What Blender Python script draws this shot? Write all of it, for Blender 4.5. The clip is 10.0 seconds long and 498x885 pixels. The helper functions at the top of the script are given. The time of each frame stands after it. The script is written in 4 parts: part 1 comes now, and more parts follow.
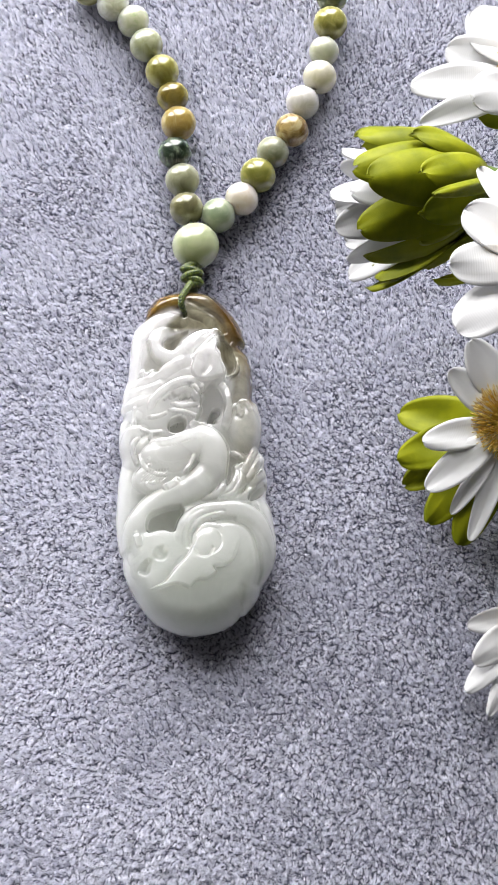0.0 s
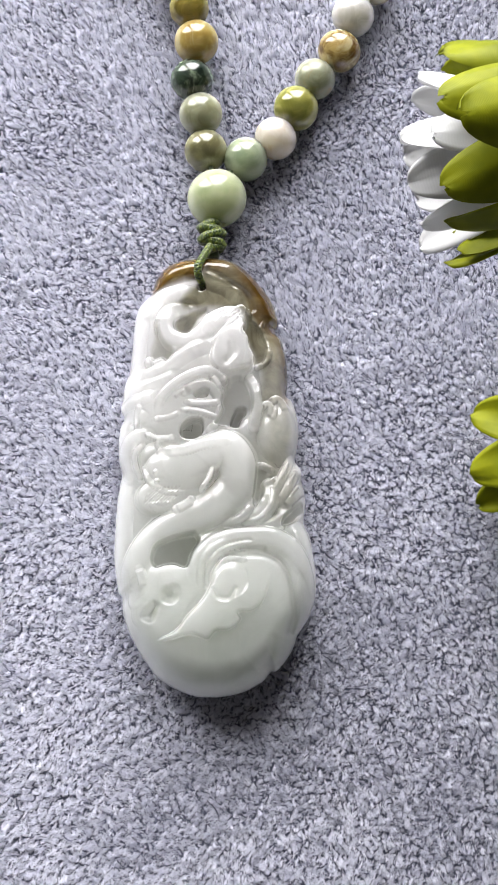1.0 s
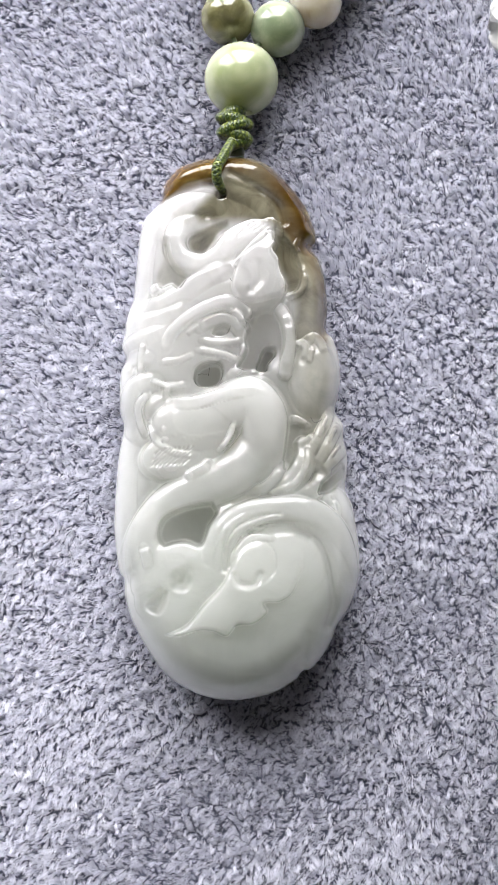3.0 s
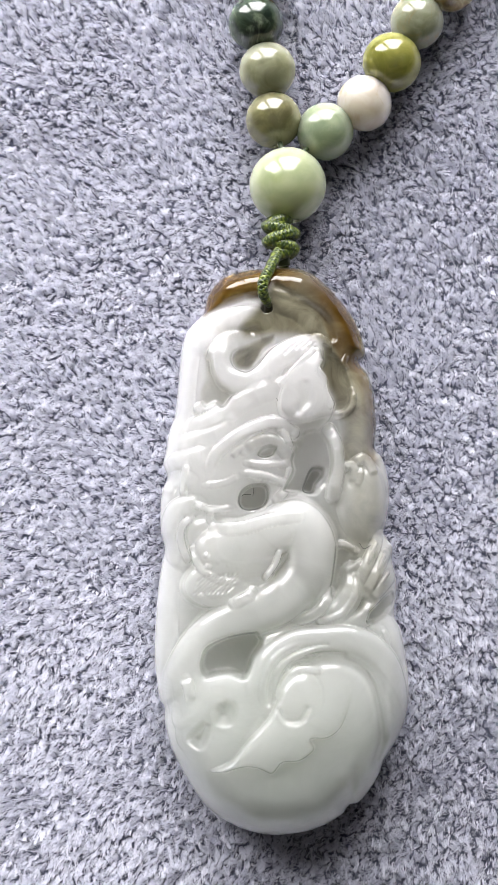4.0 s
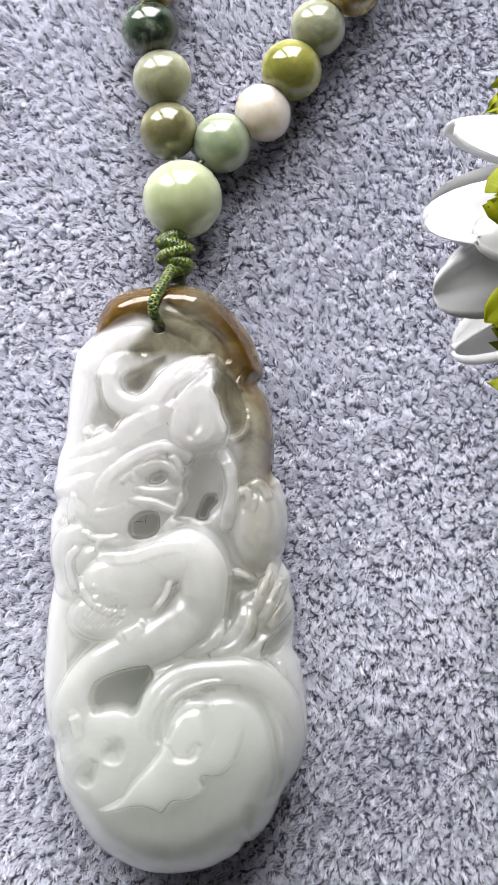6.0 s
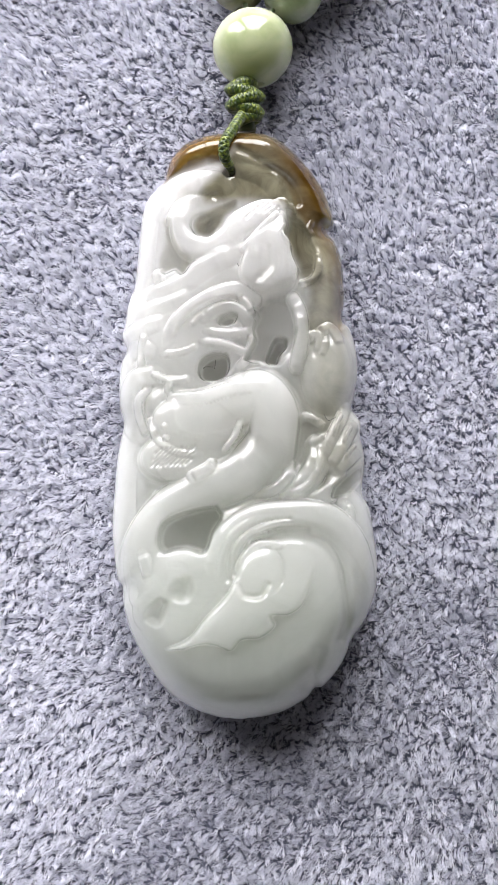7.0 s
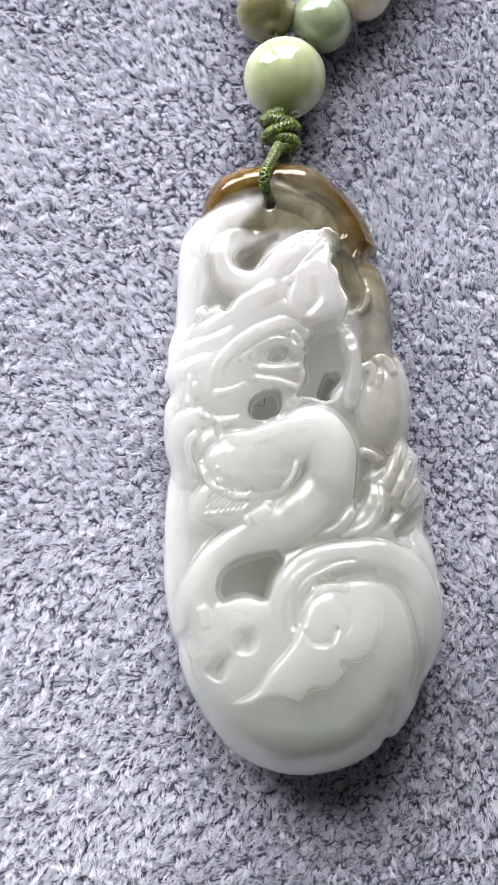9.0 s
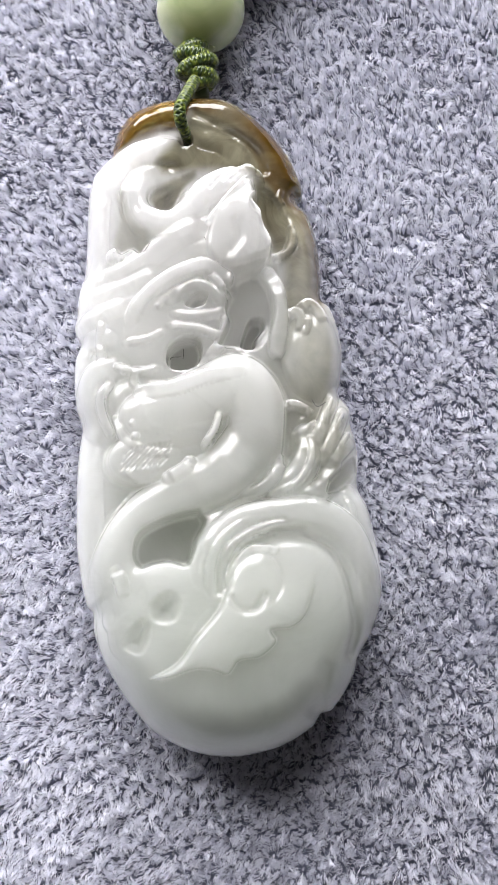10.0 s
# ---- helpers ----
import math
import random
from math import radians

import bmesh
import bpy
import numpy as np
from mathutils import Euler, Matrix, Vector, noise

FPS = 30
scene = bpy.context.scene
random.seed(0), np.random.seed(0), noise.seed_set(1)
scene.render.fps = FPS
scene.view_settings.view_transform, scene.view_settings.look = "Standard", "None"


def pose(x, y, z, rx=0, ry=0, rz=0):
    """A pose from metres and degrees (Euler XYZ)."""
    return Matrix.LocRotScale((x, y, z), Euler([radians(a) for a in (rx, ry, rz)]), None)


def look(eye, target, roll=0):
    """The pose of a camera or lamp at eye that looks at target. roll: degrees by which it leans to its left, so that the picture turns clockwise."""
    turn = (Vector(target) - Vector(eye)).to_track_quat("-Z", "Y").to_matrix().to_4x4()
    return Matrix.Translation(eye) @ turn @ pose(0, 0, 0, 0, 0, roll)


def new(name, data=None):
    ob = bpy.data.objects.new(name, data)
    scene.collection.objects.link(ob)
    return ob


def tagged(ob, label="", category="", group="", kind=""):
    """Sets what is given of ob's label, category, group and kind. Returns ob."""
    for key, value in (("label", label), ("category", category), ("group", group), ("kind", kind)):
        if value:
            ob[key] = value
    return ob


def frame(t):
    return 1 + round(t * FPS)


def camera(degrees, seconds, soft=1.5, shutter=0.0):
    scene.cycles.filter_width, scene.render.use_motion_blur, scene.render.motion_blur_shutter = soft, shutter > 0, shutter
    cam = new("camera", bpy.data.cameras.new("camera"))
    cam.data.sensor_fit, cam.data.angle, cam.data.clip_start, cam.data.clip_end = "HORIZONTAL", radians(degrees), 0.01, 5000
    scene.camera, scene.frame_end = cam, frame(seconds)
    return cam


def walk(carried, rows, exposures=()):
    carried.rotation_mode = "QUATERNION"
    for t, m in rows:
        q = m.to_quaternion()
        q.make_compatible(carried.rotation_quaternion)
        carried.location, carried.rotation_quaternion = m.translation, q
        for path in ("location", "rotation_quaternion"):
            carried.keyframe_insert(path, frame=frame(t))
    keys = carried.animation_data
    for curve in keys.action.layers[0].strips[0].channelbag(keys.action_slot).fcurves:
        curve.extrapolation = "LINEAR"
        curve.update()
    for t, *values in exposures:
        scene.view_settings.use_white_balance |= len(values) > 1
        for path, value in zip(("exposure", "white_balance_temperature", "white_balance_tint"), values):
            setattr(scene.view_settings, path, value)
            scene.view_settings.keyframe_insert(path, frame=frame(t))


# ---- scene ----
import itertools

cam = camera(22.07, 10.0, soft=1.5)
walk(cam, [
    (0.0, pose(-0.00346, -0.08815, 0.24893, 14.404, -3.410, -1.238)),
    (0.5, pose(-0.00495, -0.07730, 0.22852, 13.825, -3.094, -0.840)),
    (1.0, pose(-0.00153, -0.06414, 0.20049, 11.480, -2.434, -0.573)),
    (1.5, pose(-0.00108, -0.05294, 0.17460, 8.710, -2.055, -0.330)),
    (2.0, pose(-0.00015, -0.04707, 0.16533, 7.408, -1.901, -0.410)),
    (2.2, pose(-0.00056, -0.04679, 0.16426, 6.768, -1.951, -0.376)),
    (3.3, pose(0.00102, -0.04304, 0.16649, 4.690, -0.513, 0.059)),
    (3.5, pose(-0.00064, -0.03984, 0.16545, 4.615, -0.390, 0.122)),
    (4.0, pose(-0.00307, -0.02948, 0.16164, 4.828, -0.308, 0.318)),
    (4.5, pose(-0.00355, -0.01899, 0.15681, 4.908, -0.627, 0.320)),
    (5.0, pose(0.00027, -0.01730, 0.15852, 4.674, -0.809, 0.191)),
    (5.5, pose(0.00361, -0.01773, 0.15721, 4.151, -1.318, 0.010)),
    (5.7, pose(0.00664, -0.01951, 0.15704, 4.015, -1.417, -0.026)),
    (6.8, pose(0.00868, -0.03920, 0.15458, 4.221, 1.087, 0.305)),
    (7.0, pose(0.00495, -0.04262, 0.15438, 4.271, 0.993, 0.395)),
    (7.5, pose(0.00630, -0.04469, 0.15833, 4.586, 0.588, 0.302)),
    (8.0, pose(-0.00047, -0.04393, 0.15691, 5.265, 0.050, -0.270)),
    (8.5, pose(-0.00702, -0.04306, 0.15328, 6.287, 0.093, -1.265)),
    (9.0, pose(-0.00651, -0.04448, 0.14760, 7.153, -0.872, -2.361)),
    (9.5, pose(-0.00600, -0.04852, 0.13563, 7.872, -2.171, -3.218)),
    (10.0, pose(-0.00545, -0.05098, 0.13562, 8.547, -3.822, -3.721)),
])

# ---- light ----
world = bpy.data.worlds.new("sky")
scene.world = world
world.use_nodes = True
wn, wl = world.node_tree.nodes, world.node_tree.links
sky = wn.new("ShaderNodeTexSky")
sky.sky_type, sky.sun_disc = "NISHITA", False
sky.sun_elevation, sky.sun_rotation = radians(35), radians(160)
wn["Background"].inputs["Strength"].default_value = 0.08
wl.new(sky.outputs["Color"], wn["Background"].inputs["Color"])
scene.view_settings.exposure = 0.0

ROOM = dict(x0=-2.2, x1=2.4, y0=-2.6, y1=0.55, h=2.7)
WIN = dict(x0=-0.93, x1=0.33, z0=0.08, z1=0.96)


def window_light(x, z, w, h, watts):
    data = bpy.data.lights.new("window_light", "AREA")
    data.shape, data.size, data.size_y, data.energy = "RECTANGLE", w, h, watts
    data.color = (1.0, 0.985, 0.985)
    ob = new("window_light", data)
    ob.matrix_world = look((x, ROOM["y1"] + 0.05, z), (x, ROOM["y1"] - 1, z))


WMID = -0.28
for wx0, wx1 in ((WIN["x0"] + 0.03, WMID - 0.05), (WMID + 0.05, WIN["x1"] - 0.03)):
    wz0, wz1 = WIN["z0"] + 0.03, WIN["z1"] - 0.03
    window_light((wx0 + wx1) / 2, (wz0 + wz1) / 2, wx1 - wx0, wz1 - wz0, 44.5 * (wx1 - wx0) * (wz1 - wz0))


# ---- materials ----
class Mat:
    """A node material with short ways to add nodes."""

    def __init__(self, name):
        self.m = bpy.data.materials.new(name)
        self.m.use_nodes = True
        self.n, self.l = self.m.node_tree.nodes, self.m.node_tree.links
        self.b = self.n["Principled BSDF"]
        self.coord = self.n.new("ShaderNodeTexCoord").outputs["Object"]

    def set(self, **kw):
        for key, value in kw.items():
            self.b.inputs[key.replace("_", " ")].default_value = value
        return self

    def noise(self, scale, detail=4.0, rough=0.55, warp=0.0, coord=None):
        t = self.n.new("ShaderNodeTexNoise")
        t.inputs["Scale"].default_value, t.inputs["Detail"].default_value = scale, detail
        t.inputs["Roughness"].default_value, t.inputs["Distortion"].default_value = rough, warp
        self.l.new(coord or self.coord, t.inputs["Vector"])
        return t.outputs["Fac"]

    def ramp(self, fac, *stops):
        r = self.n.new("ShaderNodeValToRGB")
        e = r.color_ramp.elements
        while len(e) < len(stops):
            e.new(0.5)
        for el, (p, c) in zip(e, stops):
            el.position, el.color = p, (*c, 1) if len(c) == 3 else c
        self.l.new(fac, r.inputs["Fac"])
        return r.outputs["Color"]

    def mix(self, fac, a, b, kind="MIX"):
        x = self.n.new("ShaderNodeMix")
        x.data_type, x.blend_type = "RGBA", kind
        for sock, v in ((x.inputs[0], fac), (x.inputs[6], a), (x.inputs[7], b)):
            if isinstance(v, bpy.types.NodeSocket):
                self.l.new(v, sock)
            elif isinstance(v, (int, float)):
                sock.default_value = v
            else:
                sock.default_value = (*v, 1)
        return x.outputs[2]

    def attr(self, name):
        a = self.n.new("ShaderNodeAttribute")
        a.attribute_name = name
        return a.outputs["Fac"]

    def island(self):
        return self.n.new("ShaderNodeNewGeometry").outputs["Random Per Island"]

    def base(self, color):
        self.l.new(color, self.b.inputs["Base Color"])
        return self

    def bump(self, height, distance, strength=1.0):
        u = self.n.new("ShaderNodeBump")
        u.inputs["Distance"].default_value, u.inputs["Strength"].default_value = distance, strength
        self.l.new(height, u.inputs["Height"])
        self.l.new(u.outputs["Normal"], self.b.inputs["Normal"])
        return self


def stone(name, light, dark, vein=None, scale=260.0, sss=1.0, lo=0.40, hi=0.60, rough=0.04, veins=1.7):
    """Polished translucent stone, clouded between two colours, with blotches of a third."""
    k = Mat(name)
    col = k.ramp(k.noise(scale * 1.9, 5, 0.6, 0.8), (lo, dark), (hi, light))
    if vein:
        col = k.mix(k.ramp(k.noise(scale * veins, 6, 0.65, 1.2), (0.54, (0, 0, 0)), (0.66, (1, 1, 1))), col, vein)
    k.base(col).set(Roughness=0.3, IOR=1.55, Subsurface_Weight=sss, Subsurface_Scale=0.015, Subsurface_Radius=(1, 1, 0.8),
                    Specular_IOR_Level=0.0, Coat_Weight=1.0, Coat_Roughness=rough, Coat_IOR=1.65)
    return k.m


def plain(name, color, dark, scale, rough=0.8, bump=0.0):
    k = Mat(name)
    f = k.noise(scale, 6)
    k.base(k.ramp(f, (0.3, dark), (0.7, color))).set(Roughness=rough)
    if bump:
        k.bump(f, bump)
    return k.m


M_WALL = plain("wall paint", (0.22, 0.215, 0.21), (0.18, 0.177, 0.174), 6)
M_CEIL = plain("ceiling paint", (0.55, 0.55, 0.54), (0.50, 0.50, 0.49), 5)
M_FLOOR = plain("floor laminate", (0.32, 0.24, 0.17), (0.22, 0.16, 0.11), 14, 0.45)
M_FRAME = plain("window frame paint", (0.78, 0.78, 0.77), (0.72, 0.72, 0.71), 30, 0.35)

k = Mat("window glass")
k.set(Roughness=0.0, Transmission_Weight=1.0, IOR=1.45)
M_GLASS = k.m

# plush fibre: bluish grey, each fibre a little different, with wide soft clouds
k = Mat("plush fibre")
fib = k.ramp(k.island(), (0.0, (0.765, 0.767, 0.84)), (0.5, (0.86, 0.862, 0.925)), (1.0, (0.91, 0.912, 0.96)))
cloud = k.ramp(k.noise(55, 3), (0.3, (0.95, 0.95, 0.96)), (0.7, (1, 1, 1)))
k.base(k.mix(1.0, fib, cloud, "MULTIPLY")).set(Roughness=0.7, Specular_IOR_Level=0.1)
thin = k.n.new("ShaderNodeBsdfTranslucent")
k.l.new(k.b.inputs["Base Color"].links[0].from_socket, thin.inputs["Color"])
both = k.n.new("ShaderNodeMixShader")
both.inputs["Fac"].default_value = 0.47
k.l.new(k.b.outputs["BSDF"], both.inputs[1])
k.l.new(thin.outputs["BSDF"], both.inputs[2])
k.l.new(both.outputs["Shader"], k.n["Material Output"].inputs["Surface"])
M_FIBRE = k.m
k = Mat("plush backing")
f1 = k.noise(700, 5, 0.65, 0.6)
k.base(k.ramp(f1, (0.35, (0.09, 0.096, 0.135)), (0.65, (0.18, 0.19, 0.25)))).set(Roughness=0.9).bump(f1, 0.001)
M_BACKING = k.m

# pendant: milky jade, cool lilac above, greenish and darker below, brown skin on the crown
k = Mat("carved jade")
tone = k.ramp(k.attr("lower"), (0.0, (0.43, 0.418, 0.415)), (0.5, (0.415, 0.417, 0.393)), (1.0, (0.365, 0.386, 0.348)))
cloudy = k.ramp(k.noise(130, 6, 0.62, 0.9), (0.32, (0.90, 0.92, 0.905)), (0.5, (0.965, 0.972, 0.967)), (0.68, (1, 1, 1)))
white = k.mix(1.0, tone, cloudy, "MULTIPLY")
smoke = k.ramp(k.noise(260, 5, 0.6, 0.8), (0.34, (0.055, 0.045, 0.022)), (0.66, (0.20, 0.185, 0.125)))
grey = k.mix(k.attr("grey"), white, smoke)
skin = k.ramp(k.noise(120, 4, 0.55, 0.5), (0.32, (0.022, 0.010, 0.0015)), (0.52, (0.058, 0.030, 0.005)), (0.7, (0.13, 0.092, 0.034)))
k.base(k.mix(k.attr("brown"), grey, skin))
k.set(Roughness=0.35, IOR=1.5, Subsurface_Weight=1.0, Subsurface_Scale=0.045, Subsurface_Radius=(1.0, 1.0, 0.95), Specular_IOR_Level=0.0, Coat_Weight=0.95, Coat_Roughness=0.025, Coat_IOR=1.6)
dense = k.ramp(k.attr("grey"), (0.1, (1, 1, 1)), (0.9, (0.4, 0.4, 0.4)))
k.l.new(k.mix(1.0, k.ramp(k.attr("brown"), (0.1, (1, 1, 1)), (0.8, (0.35, 0.35, 0.35))), dense, "MULTIPLY"), k.b.inputs["Subsurface Weight"])
wavy = k.n.new("ShaderNodeBump")
wavy.inputs["Distance"].default_value = 0.00012
k.l.new(k.noise(420, 3, 0.5, 0.4), wavy.inputs["Height"])
k.l.new(wavy.outputs["Normal"], k.b.inputs["Coat Normal"])
M_JADE = k.m

k = Mat("green cord thread")
k.base(k.ramp(k.island(), (0.0, (0.007, 0.018, 0.003)), (1.0, (0.028, 0.052, 0.008)))).set(Roughness=0.3, Sheen_Weight=0.2)
M_CORD = k.m
k = Mat("gold green cord thread")
k.base(k.ramp(k.noise(2500, 2), (0.42, (0.02, 0.042, 0.004)), (0.68, (0.21, 0.25, 0.04)))).set(Roughness=0.28)
M_CORD_LIGHT = k.m


def cloth(name, light, dark, weave, rough=0.55, sss=0.15, relief=0.00001, glow=0.0):
    """Pressed fabric with a fine weave and soft clouds."""
    k = Mat(name)
    col = k.ramp(k.noise(170, 4), (0.3, dark), (0.7, light))
    w = k.n.new("ShaderNodeTexWave")
    w.inputs["Scale"].default_value, w.inputs["Distortion"].default_value = weave, 1.5
    k.l.new(k.coord, w.inputs["Vector"])
    k.base(col).set(Roughness=rough, Specular_IOR_Level=0.15, Subsurface_Weight=sss, Subsurface_Scale=0.001, Subsurface_Radius=(1, 1, 1))
    k.bump(w.outputs["Fac"], relief, 0.5)
    if glow:
        thin = k.n.new("ShaderNodeBsdfTranslucent")
        k.l.new(col, thin.inputs["Color"])
        both = k.n.new("ShaderNodeMixShader")
        both.inputs["Fac"].default_value = glow
        k.l.new(k.b.outputs["BSDF"], both.inputs[1])
        k.l.new(thin.outputs["BSDF"], both.inputs[2])
        k.l.new(both.outputs["Shader"], k.n["Material Output"].inputs["Surface"])
    return k.m


M_PETAL = cloth("white petal fabric", (0.80, 0.80, 0.80), (0.74, 0.74, 0.745), 900, 0.6, 0.0, 0.00001, 0.34)
M_SEPAL = cloth("green sepal fabric", (0.27, 0.29, 0.007), (0.13, 0.155, 0.004), 2600, 0.5, 0.0, 0.000012, 0.12)
M_STEM = cloth("green stem plastic", (0.10, 0.16, 0.03), (0.06, 0.10, 0.02), 500, 0.45)
k = Mat("yellow stamen thread")
k.base(k.ramp(k.island(), (0.0, (0.30, 0.14, 0.01)), (0.6, (0.55, 0.36, 0.04)), (1.0, (0.72, 0.58, 0.15)))).set(Roughness=0.6)
M_STAMEN = k.m


# ---- mesh helpers ----
def mesh_from(name, verts, faces, smooth=True):
    me = bpy.data.meshes.new(name)
    me.from_pydata([tuple(map(float, v)) for v in verts], [], faces)
    me.update()
    if smooth:
        me.polygons.foreach_set("use_smooth", [True] * len(me.polygons))
    return me


def part(name, me, material, parent=None, label="", m=None):
    """Links a mesh (or a bmesh) as one object under its thing."""
    if isinstance(me, bmesh.types.BMesh):
        bm, me = me, bpy.data.meshes.new(name)
        bm.to_mesh(me)
        bm.free()
    if material and not me.materials:
        me.materials.append(material)
    ob = new(name, me)
    ob.parent = parent
    if m is not None:
        ob.matrix_basis = m
    return tagged(ob, label)


def thing(name, m, label, category, group="", kind=""):
    ob = new(name)
    ob.matrix_basis = m
    ob.empty_display_size = 0.01
    return tagged(ob, label, category, group, kind)


def box(x0, x1, y0, y1, z0, z1, bevel=0.0):
    bm = bmesh.new()
    bmesh.ops.create_cube(bm, size=1)
    for v in bm.verts:
        v.co = Vector(((x0 + x1) / 2 + v.co.x * (x1 - x0), (y0 + y1) / 2 + v.co.y * (y1 - y0), (z0 + z1) / 2 + v.co.z * (z1 - z0)))
    if bevel:
        bmesh.ops.bevel(bm, geom=bm.edges[:], offset=bevel, segments=2, affect="EDGES")
    return bm


def spline(points, n):
    """n places evenly along a smooth curve through the points."""
    p = np.array(points, float)
    q = np.vstack([2 * p[0] - p[1], p, 2 * p[-1] - p[-2]])
    t = np.linspace(0, 1, 24, endpoint=False)[:, None]
    out = []
    for i in range(len(p) - 1):
        a, b, c, d = q[i : i + 4]
        out.append(0.5 * (2 * b + (c - a) * t + (2 * a - 5 * b + 4 * c - d) * t**2 + (3 * b - a - 3 * c + d) * t**3))
    out = np.vstack(out + [p[-1:]])
    s = np.r_[0, np.cumsum(np.linalg.norm(np.diff(out, axis=0), axis=1))]
    return np.stack([np.interp(np.linspace(0, s[-1], n), s, out[:, k]) for k in range(p.shape[1])], 1)


def tube(path, radii, sides=10, offset=0):
    """Rings round a path; returns verts and faces, with closed ends."""
    path = np.asarray(path, float)
    n = len(path)
    radii = np.broadcast_to(radii, n)
    tan = np.gradient(path, axis=0)
    tan /= np.linalg.norm(tan, axis=1)[:, None] + 1e-12
    ref = np.cross(tan[0], (0.3, 0.2, 1.0))
    ref /= np.linalg.norm(ref)
    verts, faces = [], []
    for i in range(n):
        ref = ref - tan[i] * (ref @ tan[i])
        ref /= np.linalg.norm(ref)
        other = np.cross(tan[i], ref)
        for k in range(sides):
            a = 2 * math.pi * k / sides
            verts.append(path[i] + radii[i] * (ref * math.cos(a) + other * math.sin(a)))
    for i in range(n - 1):
        for k in range(sides):
            a, b = i * sides + k, i * sides + (k + 1) % sides
            faces.append((offset + a, offset + b, offset + b + sides, offset + a + sides))
    faces.append(tuple(offset + k for k in range(sides))[::-1])
    faces.append(tuple(offset + (n - 1) * sides + k for k in range(sides)))
    return verts, faces


def joined(pieces):
    verts, faces = [], []
    for v, f in pieces:
        faces += [tuple(i + len(verts) for i in face) for face in f]
        verts += list(v)
    return verts, faces


# ---- the room ----
def wall_with_opening():
    x0, x1, y, h = ROOM["x0"], ROOM["x1"], ROOM["y1"], ROOM["h"]
    bm = bmesh.new()
    for a, b, c, d in ((x0, WIN["x0"], 0, h), (WIN["x1"], x1, 0, h), (WIN["x0"], WIN["x1"], 0, WIN["z0"]), (WIN["x0"], WIN["x1"], WIN["z1"], h)):
        part_bm = box(a, b, y, y + 0.16, c, d)
        me = bpy.data.meshes.new("tmp")
        part_bm.to_mesh(me)
        bm.from_mesh(me)
        part_bm.free()
        bpy.data.meshes.remove(me)
    return bm


FLOOR_Z = -0.012
part("floor", box(ROOM["x0"] - 0.2, ROOM["x1"] + 0.2, ROOM["y0"] - 0.2, ROOM["y1"] + 0.2, FLOOR_Z - 0.1, FLOOR_Z), M_FLOOR)
part("ceiling", box(ROOM["x0"] - 0.2, ROOM["x1"] + 0.2, ROOM["y0"] - 0.2, ROOM["y1"] + 0.2, ROOM["h"], ROOM["h"] + 0.1), M_CEIL)
part("wall_north", wall_with_opening(), M_WALL)
part("wall_south", box(ROOM["x0"], ROOM["x1"], ROOM["y0"] - 0.16, ROOM["y0"], FLOOR_Z, ROOM["h"]), M_WALL)
part("wall_west", box(ROOM["x0"] - 0.16, ROOM["x0"], ROOM["y0"] - 0.16, ROOM["y1"] + 0.16, FLOOR_Z, ROOM["h"]), M_WALL)
part("wall_east", box(ROOM["x1"], ROOM["x1"] + 0.16, ROOM["y0"] - 0.16, ROOM["y1"] + 0.16, FLOOR_Z, ROOM["h"]), M_WALL)
for name in ("floor", "ceiling", "wall_north", "wall_south", "wall_west", "wall_east"):
    tagged(bpy.data.objects[name], "plain " + name.split("_")[0] + " closing the room round the carpet", name.split("_")[0], kind="structure")

win = thing("window_1", pose(WMID, ROOM["y1"] + 0.11, WIN["z0"]), "low white framed window with two panes letting daylight in", "window", kind="structure")
wl0, wr0, wh = WIN["x0"] - WMID, WIN["x1"] - WMID, WIN["z1"] - WIN["z0"]
for name, b in (("window_frame", (wl0, wl0 + 0.03, 0, wh)), ("window_frame", (wr0 - 0.03, wr0, 0, wh)), ("window_frame", (wl0 + 0.03, wr0 - 0.03, 0, 0.03)),
                ("window_frame", (wl0 + 0.03, wr0 - 0.03, wh - 0.03, wh)), ("mullion", (-0.05, 0.05, 0.03, wh - 0.03))):
    part(name, box(b[0], b[1], -0.03, 0.03, b[2], b[3], 0.004), M_FRAME, win)
for b in ((wl0 + 0.03, -0.05), (0.05, wr0 - 0.03)):
    part("pane", box(b[0], b[1], 0.0, 0.006, 0.03, wh - 0.03), M_GLASS, win).visible_shadow = False


# ---- carpet with its pile ----
def carpet_sheet():
    """Backing of the plush: a sheet with gently waving top and turned edges."""
    nx, ny, x0, x1, y0, y1 = 90, 110, -0.42, 0.48, -0.55, 0.5
    top = [(x0 + (x1 - x0) * i / nx, y0 + (y1 - y0) * j / ny, -0.0016) for j in range(ny + 1) for i in range(nx + 1)]
    faces = [(j * (nx + 1) + i, j * (nx + 1) + i + 1, (j + 1) * (nx + 1) + i + 1, (j + 1) * (nx + 1) + i) for j in range(ny) for i in range(nx)]
    rim = [i for i in range(nx + 1)] + [(j * (nx + 1) + nx) for j in range(1, ny + 1)] + [ny * (nx + 1) + i for i in range(nx - 1, -1, -1)] + [j * (nx + 1) for j in range(ny - 1, 0, -1)]
    low = len(top)
    verts = top + [(top[i][0], top[i][1], FLOOR_Z + 0.0005) for i in rim]
    for a in range(len(rim)):
        b = (a + 1) % len(rim)
        faces.append((rim[b], rim[a], low + a, low + b))
    faces.append(tuple(low + a for a in range(len(rim)))[::-1])
    return mesh_from("carpet", verts, faces, False)


